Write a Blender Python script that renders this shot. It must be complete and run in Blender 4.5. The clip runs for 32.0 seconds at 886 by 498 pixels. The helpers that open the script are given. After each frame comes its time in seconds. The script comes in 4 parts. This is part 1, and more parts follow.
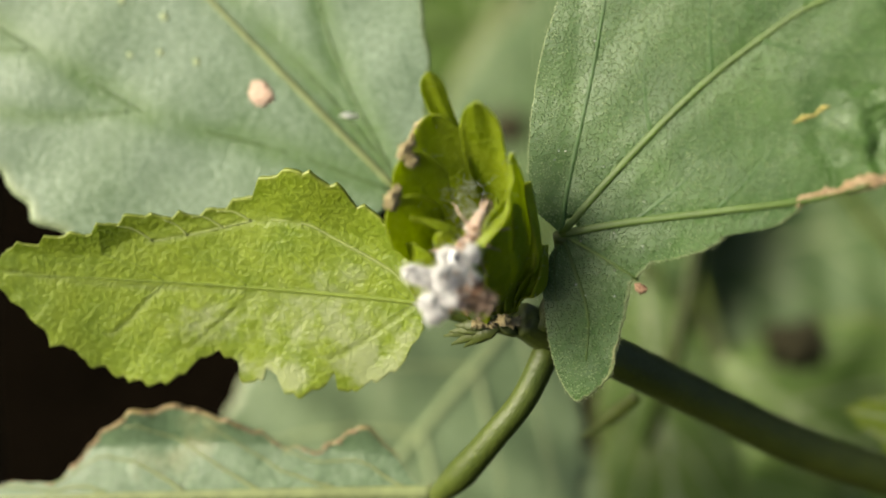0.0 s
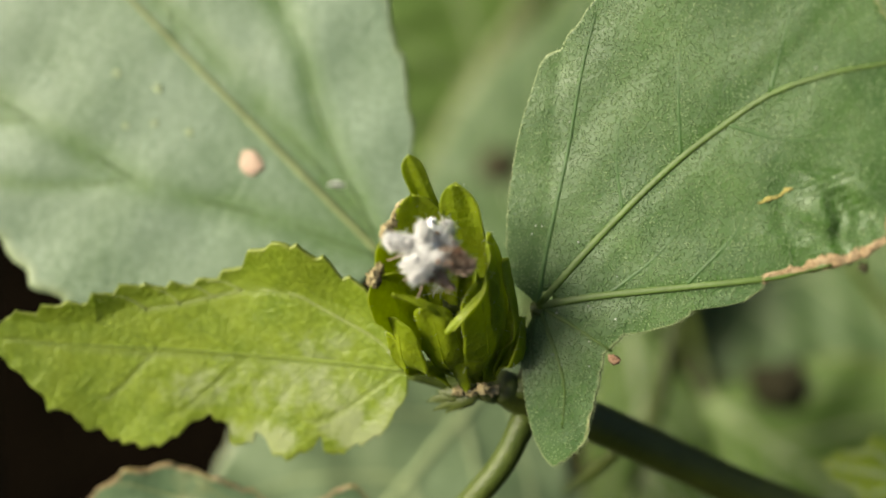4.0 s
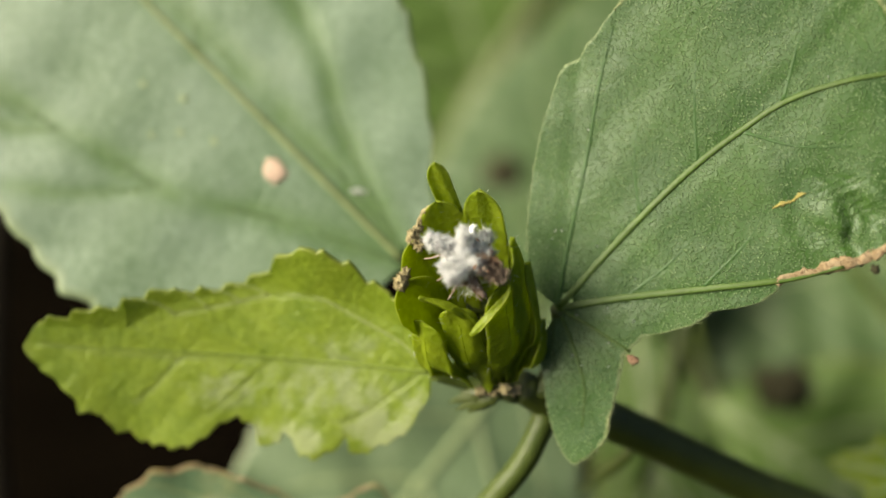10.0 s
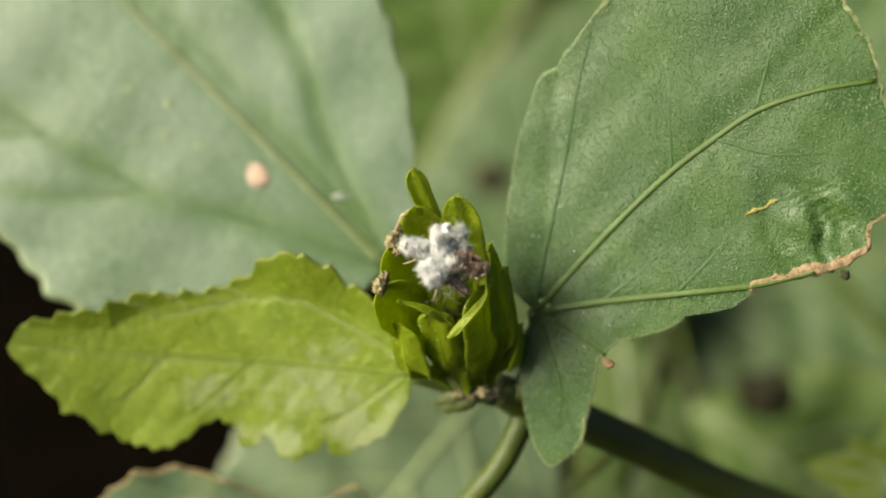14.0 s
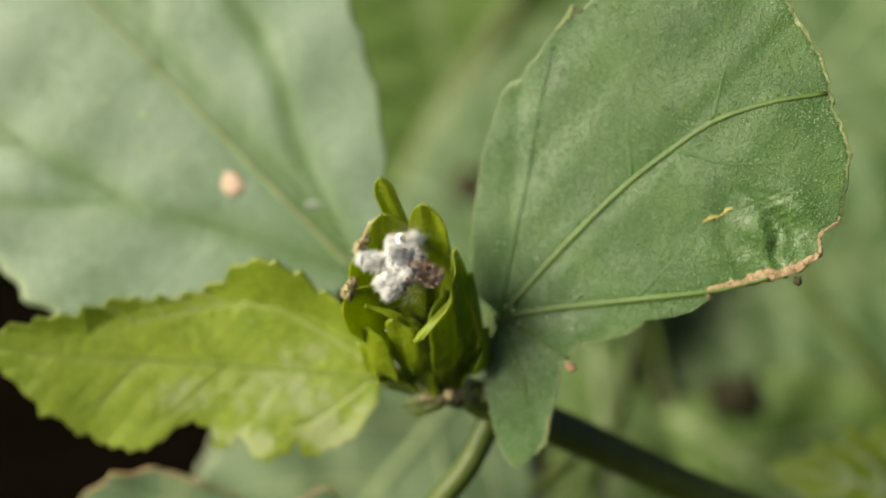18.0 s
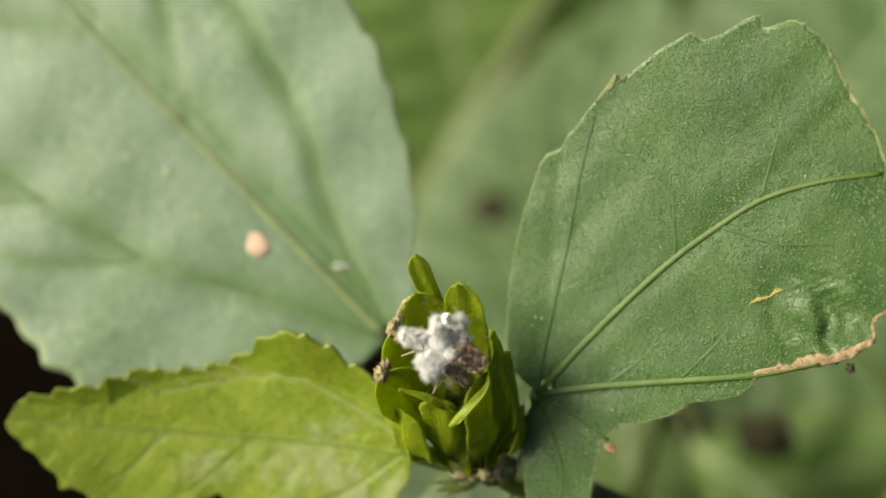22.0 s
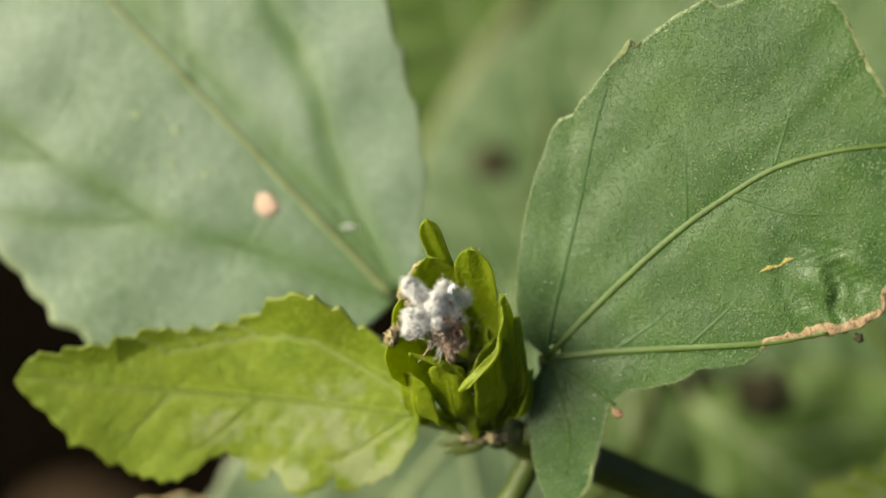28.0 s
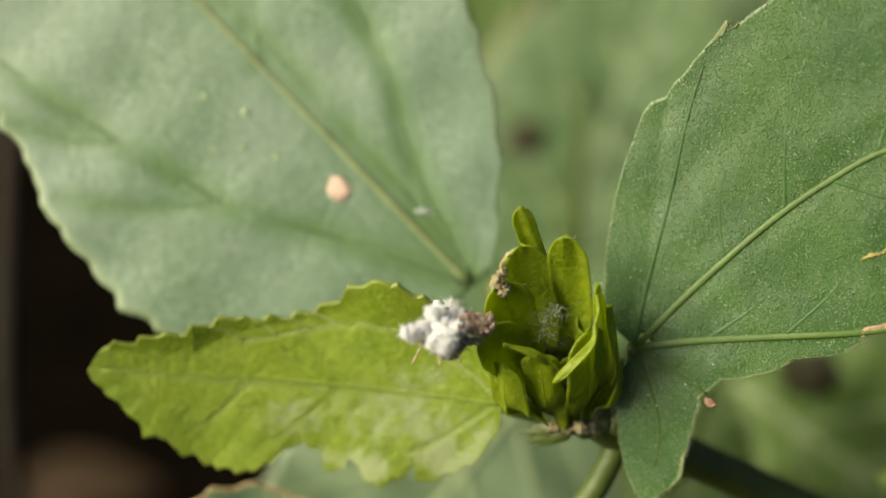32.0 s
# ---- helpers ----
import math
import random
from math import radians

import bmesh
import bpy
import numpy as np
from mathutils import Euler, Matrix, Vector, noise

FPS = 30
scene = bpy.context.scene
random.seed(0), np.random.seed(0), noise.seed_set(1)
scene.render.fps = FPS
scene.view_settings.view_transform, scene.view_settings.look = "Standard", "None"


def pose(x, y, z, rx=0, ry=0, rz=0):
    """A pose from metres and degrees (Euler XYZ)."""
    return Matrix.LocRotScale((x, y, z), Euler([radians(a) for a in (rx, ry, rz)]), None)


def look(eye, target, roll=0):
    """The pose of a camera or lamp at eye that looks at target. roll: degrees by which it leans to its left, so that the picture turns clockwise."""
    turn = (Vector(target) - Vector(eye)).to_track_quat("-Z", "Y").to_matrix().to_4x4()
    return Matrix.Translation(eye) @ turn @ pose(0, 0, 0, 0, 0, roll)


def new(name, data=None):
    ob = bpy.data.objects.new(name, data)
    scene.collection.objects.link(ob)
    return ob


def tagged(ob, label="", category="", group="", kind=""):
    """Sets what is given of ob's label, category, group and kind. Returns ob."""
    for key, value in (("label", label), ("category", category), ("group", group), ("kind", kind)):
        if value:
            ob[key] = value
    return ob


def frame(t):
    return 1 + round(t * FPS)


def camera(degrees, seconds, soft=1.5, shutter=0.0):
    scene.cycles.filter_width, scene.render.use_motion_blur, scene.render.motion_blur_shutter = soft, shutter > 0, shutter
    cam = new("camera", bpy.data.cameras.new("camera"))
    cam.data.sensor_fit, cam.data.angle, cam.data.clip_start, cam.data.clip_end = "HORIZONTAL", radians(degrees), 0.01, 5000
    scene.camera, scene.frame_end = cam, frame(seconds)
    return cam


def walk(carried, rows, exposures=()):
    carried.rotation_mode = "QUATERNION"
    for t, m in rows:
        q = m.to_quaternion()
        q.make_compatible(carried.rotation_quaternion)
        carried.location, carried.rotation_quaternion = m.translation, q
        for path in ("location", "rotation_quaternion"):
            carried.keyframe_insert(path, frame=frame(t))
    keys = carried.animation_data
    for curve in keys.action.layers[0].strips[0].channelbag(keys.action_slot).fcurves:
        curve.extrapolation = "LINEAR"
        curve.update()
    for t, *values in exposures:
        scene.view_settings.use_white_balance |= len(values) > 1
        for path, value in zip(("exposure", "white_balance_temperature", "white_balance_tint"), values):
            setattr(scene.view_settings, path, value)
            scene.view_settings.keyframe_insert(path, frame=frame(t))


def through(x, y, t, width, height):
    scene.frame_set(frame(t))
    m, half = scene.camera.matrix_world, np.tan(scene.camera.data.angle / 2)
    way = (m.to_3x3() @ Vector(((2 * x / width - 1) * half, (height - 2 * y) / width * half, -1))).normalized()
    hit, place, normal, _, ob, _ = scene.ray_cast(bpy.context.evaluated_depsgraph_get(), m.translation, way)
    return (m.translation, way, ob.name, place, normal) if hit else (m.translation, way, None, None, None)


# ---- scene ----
# The plant stands half a metre over the soil; P is its frame: x to the side, y up the plant's face, z out of it, in millimetres.
MM = 0.001
P = pose(0, 0, 0.5, 40, 0, 0)
FOV = 40.0


def at(x, y, z):
    """A place of the plant's frame in the world."""
    return P @ Vector((x * MM, y * MM, z * MM))


cam = camera(FOV, 32.0, soft=1.9)
cam.data.dof.use_dof = True
cam.data.dof.focus_distance = 0.1012
cam.data.dof.aperture_fstop = 10.0
cam.data.dof.aperture_blades = 0

# seconds, place in millimetres, turn in degrees
PATH = [
    (0, 0.61, -8.11, 101.31, 0.19, 0.94, 0.42),
    (0.5, 1.81, -9.51, 102.24, 0.76, 1.12, 0.68),
    (1, 2.46, -10.10, 103.74, 0.95, 1.38, 0.74),
    (1.5, 4.25, -6.75, 103.92, 0.54, 1.65, 0.63),
    (2, 2.96, -8.03, 104.18, 0.72, 1.45, 0.40),
    (2.5, 2.95, -6.91, 104.87, 0.79, 1.36, 0.55),
    (3, 4.77, -7.81, 104.73, 1.23, 1.58, 0.83),
    (3.5, 3.34, -7.07, 104.92, 0.97, 1.44, 0.63),
    (4, 2.36, -2.83, 105.45, 0.64, 1.02, 0.40),
    (4.5, 2.78, -1.28, 104.15, 0.32, 1.07, 0.48),
    (6.5, -0.18, -1.21, 105.79, 0.20, 0.49, -0.25),
    (7, 1.40, 1.16, 106.44, -0.14, 0.95, -0.16),
    (7.5, 3.56, -2.99, 106.34, 0.63, 1.33, 0.11),
    (8, 1.96, -4.35, 106.71, 1.05, 1.09, 0.26),
    (8.5, 0.31, 0.87, 107.82, 0.16, 0.64, -0.08),
    (9, 3.79, -4.36, 107.49, 1.30, 1.32, 0.48),
    (9.5, 1.55, -6.12, 108.06, 1.32, 0.93, 0.52),
    (10, -0.32, -3.04, 108.57, 0.94, 0.63, 0.12),
    (10.5, 1.25, -1.17, 108.11, 0.36, 0.56, 0.07),
    (11, 0.28, 0.14, 109.87, 0.08, 0.10, 0.00),
    (11.5, 1.34, -5.62, 110.82, 1.30, 0.53, 0.33),
    (12, 2.82, -2.74, 111.64, 1.04, 0.75, 0.26),
    (12.5, 0.70, -1.46, 111.31, 0.70, 0.39, 0.14),
    (13, 0.67, -1.97, 110.21, 0.98, 0.42, 0.31),
    (13.5, -1.75, -0.48, 109.21, 0.66, -0.05, -0.12),
    (14, 0.97, -3.27, 110.13, 1.26, 0.32, 0.38),
    (14.5, -0.07, -6.58, 110.19, 1.72, 0.09, 0.43),
    (16.5, -1.82, -1.96, 110.60, 0.87, -0.70, -0.23),
    (17, 0.15, -2.75, 111.41, 1.44, -0.18, 0.22),
    (17.5, 1.18, -3.60, 112.19, 1.35, -0.25, 0.37),
    (18, 2.92, -3.26, 113.26, 1.54, -0.21, 0.37),
    (18.5, -1.12, 1.84, 110.71, 0.97, -0.46, -0.06),
    (19, -1.37, 6.42, 110.64, 0.69, -0.67, 0.09),
    (19.5, -1.40, 5.44, 110.38, 0.64, -0.59, 0.22),
    (20, 0.07, 5.99, 110.20, 0.89, -0.07, 0.50),
    (20.5, 2.43, 2.58, 110.75, 1.12, -0.01, 0.39),
    (21, -0.05, 3.13, 110.15, 1.04, -0.04, 0.54),
    (21.5, -1.18, 6.64, 109.71, 0.39, -0.17, 0.45),
    (22, 0.43, 4.95, 109.48, 0.74, 0.16, 0.69),
    (22.5, 1.01, 2.42, 109.44, 0.82, 0.37, 0.82),
    (23, 0.87, 2.44, 109.21, 0.58, 0.54, 0.64),
    (23.5, -2.64, 6.49, 107.68, -0.34, 0.23, 0.51),
    (24, -4.07, 3.69, 109.29, 0.42, 0.06, 0.67),
    (24.5, -0.51, -0.51, 108.03, 0.98, 0.57, 0.98),
    (25, -0.01, 1.54, 109.12, 0.52, 0.93, 0.92),
    (25.5, 0.69, -0.84, 110.15, 1.10, 0.77, 1.37),
    (27.5, 1.21, 5.19, 110.87, -0.54, 0.24, 1.03),
    (28, -0.95, 6.42, 109.44, -1.75, -0.07, 1.34),
    (28.5, -3.75, 8.39, 108.21, -2.26, -0.17, 1.18),
    (29, -2.95, 8.39, 107.34, -2.92, -0.16, 1.46),
    (29.5, -5.32, 6.73, 107.42, -2.98, -0.16, 1.80),
    (30, -4.48, 6.04, 107.75, -2.93, -0.05, 1.91),
    (30.5, -6.61, 3.74, 107.25, -2.74, -0.13, 1.87),
    (31, -9.68, 7.09, 106.74, -3.19, -0.59, 1.09),
    (31.5, -9.49, 7.26, 105.92, -3.18, -0.46, 1.27),
    (32, -9.46, 7.62, 106.72, -3.17, -0.55, 1.24),
]
walk(cam, [(t, P @ pose(x * MM, y * MM, z * MM, rx, ry, rz)) for t, x, y, z, rx, ry, rz in PATH],
     exposures=[(0.0, 1.38, 7150, 3), (3.5, 1.33, 7200, 2), (8.0, 1.28, 7250, 1), (32.0, 1.27, 7250, 1)])

# ---- light: bright shade under an open sky ----
world = bpy.data.worlds.new("world")
scene.world = world
world.use_nodes = True
sky = world.node_tree.nodes.new("ShaderNodeTexSky")
sky.sky_type, sky.sun_disc = "NISHITA", False
sky.air_density, sky.dust_density, sky.ozone_density = 1.0, 6.0, 0.6
sky.sun_elevation, sky.sun_rotation = radians(37), radians(-94)
world.node_tree.nodes["Background"].inputs["Strength"].default_value = 0.043
world.node_tree.links.new(sky.outputs["Color"], world.node_tree.nodes["Background"].inputs["Color"])
sun = new("sun", bpy.data.lights.new("sun", "SUN"))
sun.data.energy, sun.data.angle, sun.data.color = 3.75, radians(36), (1.0, 0.95, 0.88)
sun.matrix_world = look((-0.80, -0.06, 0.60), (0, 0, 0))


# ---- materials ----
class Nodes:
    """A small builder for node materials."""

    def __init__(self, name):
        self.mat = bpy.data.materials.new(name)
        self.mat.use_nodes = True
        self.tree = self.mat.node_tree
        self.tree.nodes.clear()
        self.out = self.tree.nodes.new("ShaderNodeOutputMaterial")
        self.coord = self.tree.nodes.new("ShaderNodeTexCoord").outputs["Object"]

    def node(self, kind, props=None, **ins):
        n = self.tree.nodes.new(kind)
        for k, v in (props or {}).items():
            if k == "blend_type":
                n.blend_type = v
            elif k == "data_type":
                n.data_type = v
            elif k == "feature":
                n.feature = v
            elif k == "operation":
                n.operation = v
            elif k == "attribute_name":
                n.attribute_name = v
        for k, v in ins.items():
            self.put(n, k.replace("_", " "), v)
        return n

    def put(self, n, key, v):
        sock = n.inputs[int(key)] if key.isdigit() else n.inputs[key]
        if isinstance(v, bpy.types.NodeSocket):
            self.tree.links.new(v, sock)
        elif isinstance(v, tuple) and len(v) == 3 and sock.type == "RGBA":
            sock.default_value = (*v, 1)
        else:
            sock.default_value = v

    def noise(self, scale, detail=3.0, rough=0.55):
        return self.node("ShaderNodeTexNoise", Vector=self.coord, Scale=scale, Detail=detail, Roughness=rough).outputs["Fac"]

    def cells(self, scale, feature="F1"):
        return self.node("ShaderNodeTexVoronoi", {"feature": feature}, Vector=self.coord, Scale=scale).outputs["Distance"]

    def span(self, fac, a, b, lo=0.0, hi=1.0):
        n = self.node("ShaderNodeMapRange", None, Value=fac)
        for k, v in zip(("From Min", "From Max", "To Min", "To Max"), (a, b, lo, hi)):
            n.inputs[k].default_value = v
        return n.outputs["Result"]

    def mix(self, fac, a, b, blend="MIX"):
        n = self.tree.nodes.new("ShaderNodeMix")
        n.data_type, n.blend_type = "RGBA", blend
        for sock, v in ((n.inputs["Factor"], fac), (n.inputs[6], a), (n.inputs[7], b)):
            if isinstance(v, bpy.types.NodeSocket):
                self.tree.links.new(v, sock)
            elif isinstance(v, tuple):
                sock.default_value = (*v, 1)
            else:
                sock.default_value = v
        return n.outputs[2]

    def math(self, op, a, b):
        n = self.tree.nodes.new("ShaderNodeMath")
        n.operation = op
        for sock, v in zip(n.inputs, (a, b)):
            if isinstance(v, bpy.types.NodeSocket):
                self.tree.links.new(v, sock)
            else:
                sock.default_value = v
        return n.outputs[0]

    def attr(self, name):
        n = self.tree.nodes.new("ShaderNodeAttribute")
        n.attribute_name = name
        return n.outputs["Fac"]

    def bump(self, height, strength, distance, normal=None):
        n = self.node("ShaderNodeBump", None, Height=height, Strength=strength, Distance=distance)
        if normal is not None:
            self.tree.links.new(normal, n.inputs["Normal"])
        return n.outputs["Normal"]

    def surface(self, colour, rough, normal=None, spec=0.5, through=0.0, through_colour=None, coat=0.0, coat_rough=0.3):
        b = self.node("ShaderNodeBsdfPrincipled")
        self.put(b, "Base Color", colour)
        self.put(b, "Roughness", rough)
        self.put(b, "Specular IOR Level", spec)
        self.put(b, "Coat Weight", coat)
        self.put(b, "Coat Roughness", coat_rough)
        if normal is not None:
            self.put(b, "Normal", normal)
        last = b.outputs[0]
        if through > 0:
            t = self.node("ShaderNodeBsdfTranslucent")
            self.put(t, "Color", through_colour if through_colour is not None else colour)
            if normal is not None:
                self.put(t, "Normal", normal)
            m = self.node("ShaderNodeMixShader")
            m.inputs[0].default_value = through
            self.tree.links.new(last, m.inputs[1])
            self.tree.links.new(t.outputs[0], m.inputs[2])
            last = m.outputs[0]
        self.tree.links.new(last, self.out.inputs["Surface"])
        return self.mat


def leaf_material(name, dark, light, edge, through_colour, rough=0.45, spec=0.5, grain=0.5, grain_scale=3200, veinlet=0.35, through=0.25,
                  patch_scale=140, coat=0.0, wrinkle=0.25, net_depth=0.12, speckle=0.4, stain=0.35, pebbled=0, rib_colour=None):
    n = Nodes(name)
    broad = n.span(n.noise(patch_scale, 3), 0.3, 0.7)
    fine = n.noise(grain_scale, 2, 0.6)
    speck = n.math("MULTIPLY", n.span(fine, 0.44, 0.62), n.span(n.noise(grain_scale * 0.09, 3), 0.25, 0.6, 0.35, 1.0))
    relief = speck
    if pebbled:
        pebble = n.span(n.cells(pebbled), 0.46, 0.26)
        relief = n.math("ADD", pebble, n.math("MULTIPLY", fine, 0.25))
        speck = n.math("MULTIPLY", pebble, n.span(n.noise(320, 4, 0.65), 0.32, 0.62, 0.55, 1.0))
        speck = n.math("MULTIPLY", speck, n.span(n.noise(pebbled * 0.45, 3, 0.7), 0.36, 0.56, 0.35, 1.0))
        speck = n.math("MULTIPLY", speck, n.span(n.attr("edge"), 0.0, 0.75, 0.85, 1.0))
    net = n.span(n.cells(620, "DISTANCE_TO_EDGE"), 0.0, 0.12)
    col = n.mix(broad, dark, light)
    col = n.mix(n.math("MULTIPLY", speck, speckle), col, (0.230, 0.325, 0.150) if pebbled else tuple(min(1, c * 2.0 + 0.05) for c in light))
    col = n.mix(n.math("MULTIPLY", n.math("SUBTRACT", 1.0, net), veinlet), col, tuple(min(1, c * 1.35 + 0.01) for c in light))
    col = n.mix(n.span(n.math("ADD", n.attr("edge"), n.math("MULTIPLY", n.noise(900, 2), 0.03)), 0.965, 1.02), col, edge)
    col = n.mix(n.span(n.noise(60, 4, 0.7), 0.62, 0.8, 0.0, stain), col, edge)
    # scar: damaged margin patches, and whitish sheen put into the colour
    col = n.mix(n.span(n.math("MULTIPLY", n.attr("scar"), n.span(n.noise(700, 4, 0.65), 0.3, 0.7, 0.25, 1.6)), 0.3, 0.9, 0.0, 0.6), col, (0.38, 0.41, 0.24))
    if rib_colour:
        col = n.mix(n.math("MULTIPLY", n.attr("rib"), n.span(n.noise(220, 3), 0.25, 0.7, 0.5, 0.95)), col, rib_colour)
    bumps = n.bump(relief, grain, 0.00016)
    bumps = n.bump(net, net_depth, 0.00015, bumps)
    bumps = n.bump(n.noise(380, 3), wrinkle, 0.0008, bumps)
    return n.surface(col, n.span(n.noise(500, 3), 0.2, 0.8, rough - 0.08, rough + 0.1), bumps, spec, through, through_colour, coat)


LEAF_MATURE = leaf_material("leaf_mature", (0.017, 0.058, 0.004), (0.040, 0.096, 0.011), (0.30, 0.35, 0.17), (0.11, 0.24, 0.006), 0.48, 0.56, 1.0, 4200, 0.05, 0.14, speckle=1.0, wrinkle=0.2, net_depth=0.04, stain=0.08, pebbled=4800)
LEAF_YOUNG = leaf_material("leaf_young", (0.108, 0.170, 0.005), (0.202, 0.264, 0.018), (0.22, 0.26, 0.04), (0.31, 0.40, 0.005), 0.44, 0.6, 0.3, 2400, 0.2, 0.33, 260, 0.0, 0.24, 0.12, 0.25, stain=0.1, rib_colour=(0.19, 0.24, 0.05))
# leaf_pale: green by the ribs is vein colour plus missing sheen, painted
LEAF_PALE = leaf_material("leaf_pale", (0.072, 0.130, 0.048), (0.147, 0.207, 0.138), (0.22, 0.27, 0.14), (0.13, 0.25, 0.045), 0.48, 0.7, 0.3, 2600, 0.2, 0.2, 62, 0.12, 0.11, rib_colour=(0.066, 0.135, 0.022))
LEAF_BLUE = leaf_material("leaf_bluish", (0.052, 0.100, 0.038), (0.086, 0.140, 0.066), (0.42, 0.30, 0.12), (0.13, 0.24, 0.05), 0.48, 0.75, 0.3, 2600, 0.25, 0.2, 90, 0.1)
LEAF_FAR = leaf_material("leaf_far", (0.031, 0.070, 0.015), (0.053, 0.096, 0.025), (0.2, 0.22, 0.1), (0.12, 0.21, 0.04), 0.55, 0.5, 0.2, 2000, 0.3, 0.22, 35)
LEAF_MIST = leaf_material("leaf_mist", (0.076, 0.121, 0.054), (0.108, 0.154, 0.074), (0.2, 0.22, 0.12), (0.12, 0.20, 0.05), 0.5, 0.55, 0.2, 2000, 0.25, 0.2, 50)
LEAF_OLIVE = leaf_material("leaf_olive", (0.050, 0.100, 0.012), (0.080, 0.136, 0.022), (0.2, 0.18, 0.08), (0.13, 0.25, 0.015), 0.6, 0.35, 0.2, 2000, 0.3, 0.25, 40)
BRACT = leaf_material("bract_green", (0.150, 0.210, 0.005), (0.255, 0.315, 0.016), (0.30, 0.31, 0.08), (0.44, 0.52, 0.008), 0.42, 0.35, 0.3, 2200, 0.15, 0.52, 300, speckle=0.25, stain=0.15, wrinkle=0.25)


def vein_material(name, colour, rough=0.5):
    n = Nodes(name)
    col = n.mix(n.span(n.noise(700, 3), 0.3, 0.7), tuple(c * 0.8 for c in colour), tuple(min(1, c * 1.15) for c in colour))
    return n.surface(col, rough, n.bump(n.noise(3500, 2), 0.4, 0.0001), 0.4, 0.15, colour)


VEIN_GREEN = vein_material("vein_green", (0.054, 0.097, 0.011))
VEIN_MID = vein_material("vein_mid", (0.080, 0.132, 0.045))
VEIN_DARK = vein_material("vein_dark", (0.030, 0.080, 0.012))
VEIN_BROAD = vein_material("vein_broad", (0.190, 0.225, 0.095))
VEIN_PALE = vein_material("vein_pale", (0.26, 0.32, 0.16))
VEIN_YOUNG = vein_material("vein_young", (0.158, 0.212, 0.028))
VEIN_WAN = vein_material("vein_wan", (0.27, 0.32, 0.10))


def stem_material(name, a, b):
    n = Nodes(name)
    col = n.mix(n.span(n.noise(260, 4), 0.3, 0.7), a, b)
    col = n.mix(n.span(n.noise(2200, 2), 0.6, 0.75, 0, 0.4), col, tuple(c * 1.8 for c in b))
    return n.surface(col, 0.5, n.bump(n.noise(1800, 3), 0.5, 0.0002), 0.4)


STEM = stem_material("stem_green", (0.028, 0.040, 0.004), (0.046, 0.060, 0.008))
TWIG = stem_material("twig_green", (0.034, 0.052, 0.005), (0.056, 0.075, 0.010))


def dry_material(name, a, b, c):
    n = Nodes(name)
    col = n.mix(n.span(n.noise(900, 4, 0.7), 0.3, 0.7), a, b)
    col = n.mix(n.span(n.noise(3500, 3, 0.7), 0.5, 0.7), col, c)
    return n.surface(col, 0.85, n.bump(n.noise(2600, 4, 0.7), 0.9, 0.0003), 0.2, 0.1, b)


DRY_EDGE = dry_material("dry_leaf_edge", (0.24, 0.165, 0.085), (0.38, 0.29, 0.185), (0.10, 0.05, 0.025))
DRY_PINK = dry_material("dry_spot", (0.58, 0.40, 0.30), (0.66, 0.50, 0.40), (0.48, 0.33, 0.24))
DRY_WAN = dry_material("dry_wan_edge", (0.15, 0.20, 0.08), (0.26, 0.29, 0.15), (0.22, 0.18, 0.09))
DEAD = dry_material("dead_stalk", (0.022, 0.016, 0.010), (0.04, 0.029, 0.019), (0.012, 0.009, 0.006))
LITTER = dry_material("fallen_leaf", (0.024, 0.014, 0.006), (0.045, 0.026, 0.010), (0.03, 0.015, 0.005))
CHEWED = dry_material("chewed_leaf", (0.24, 0.22, 0.06), (0.34, 0.28, 0.10), (0.12, 0.10, 0.03))
DRY_TIP = dry_material("dry_bract_tip", (0.28, 0.23, 0.11), (0.44, 0.37, 0.22), (0.10, 0.07, 0.03))
DARK_BROWN = dry_material("dark_brown", (0.036, 0.034, 0.016), (0.058, 0.052, 0.026), (0.018, 0.015, 0.008))
BROWN = dry_material("insect_brown", (0.22, 0.115, 0.07), (0.36, 0.23, 0.15), (0.09, 0.04, 0.025))
TAN = dry_material("insect_tan", (0.40, 0.29, 0.21), (0.54, 0.42, 0.33), (0.22, 0.13, 0.09))


def fluff_material():
    n = Nodes("white_fluff")
    col = n.mix(n.span(n.noise(900, 4, 0.7), 0.35, 0.7), (0.93, 0.915, 0.91), (0.99, 0.98, 0.975))
    mat = n.surface(col, 0.95, n.bump(n.noise(6000, 4, 0.8), 0.25, 0.0002), 0.1, 0.06, (0.97, 0.96, 0.945))
    shader = [k for k in n.tree.nodes if k.type == "BSDF_PRINCIPLED"][0]
    shader.inputs["Subsurface Weight"].default_value = 1.0
    shader.inputs["Subsurface Radius"].default_value = (1.0, 1.0, 1.0)
    shader.inputs["Subsurface Scale"].default_value = 0.0013
    return mat


FLUFF = fluff_material()


# near-black soil: the deep shade under the shrub is put into its colour
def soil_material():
    n = Nodes("shade_black_soil")
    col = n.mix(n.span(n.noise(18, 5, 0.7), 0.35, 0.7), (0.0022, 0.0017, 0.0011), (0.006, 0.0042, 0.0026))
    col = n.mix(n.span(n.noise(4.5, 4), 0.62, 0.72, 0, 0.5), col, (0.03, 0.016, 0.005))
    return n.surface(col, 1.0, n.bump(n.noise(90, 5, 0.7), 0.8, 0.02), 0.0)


SOIL = soil_material()


# ---- mesh helpers ----
def mesh_object(name, verts, faces, material, smooth=True):
    me = bpy.data.meshes.new(name)
    me.from_pydata([tuple(v) for v in verts], [], [tuple(f) for f in faces])
    me.materials.append(material)
    me.validate()
    me.shade_smooth() if smooth else me.shade_flat()
    return new(name, me)


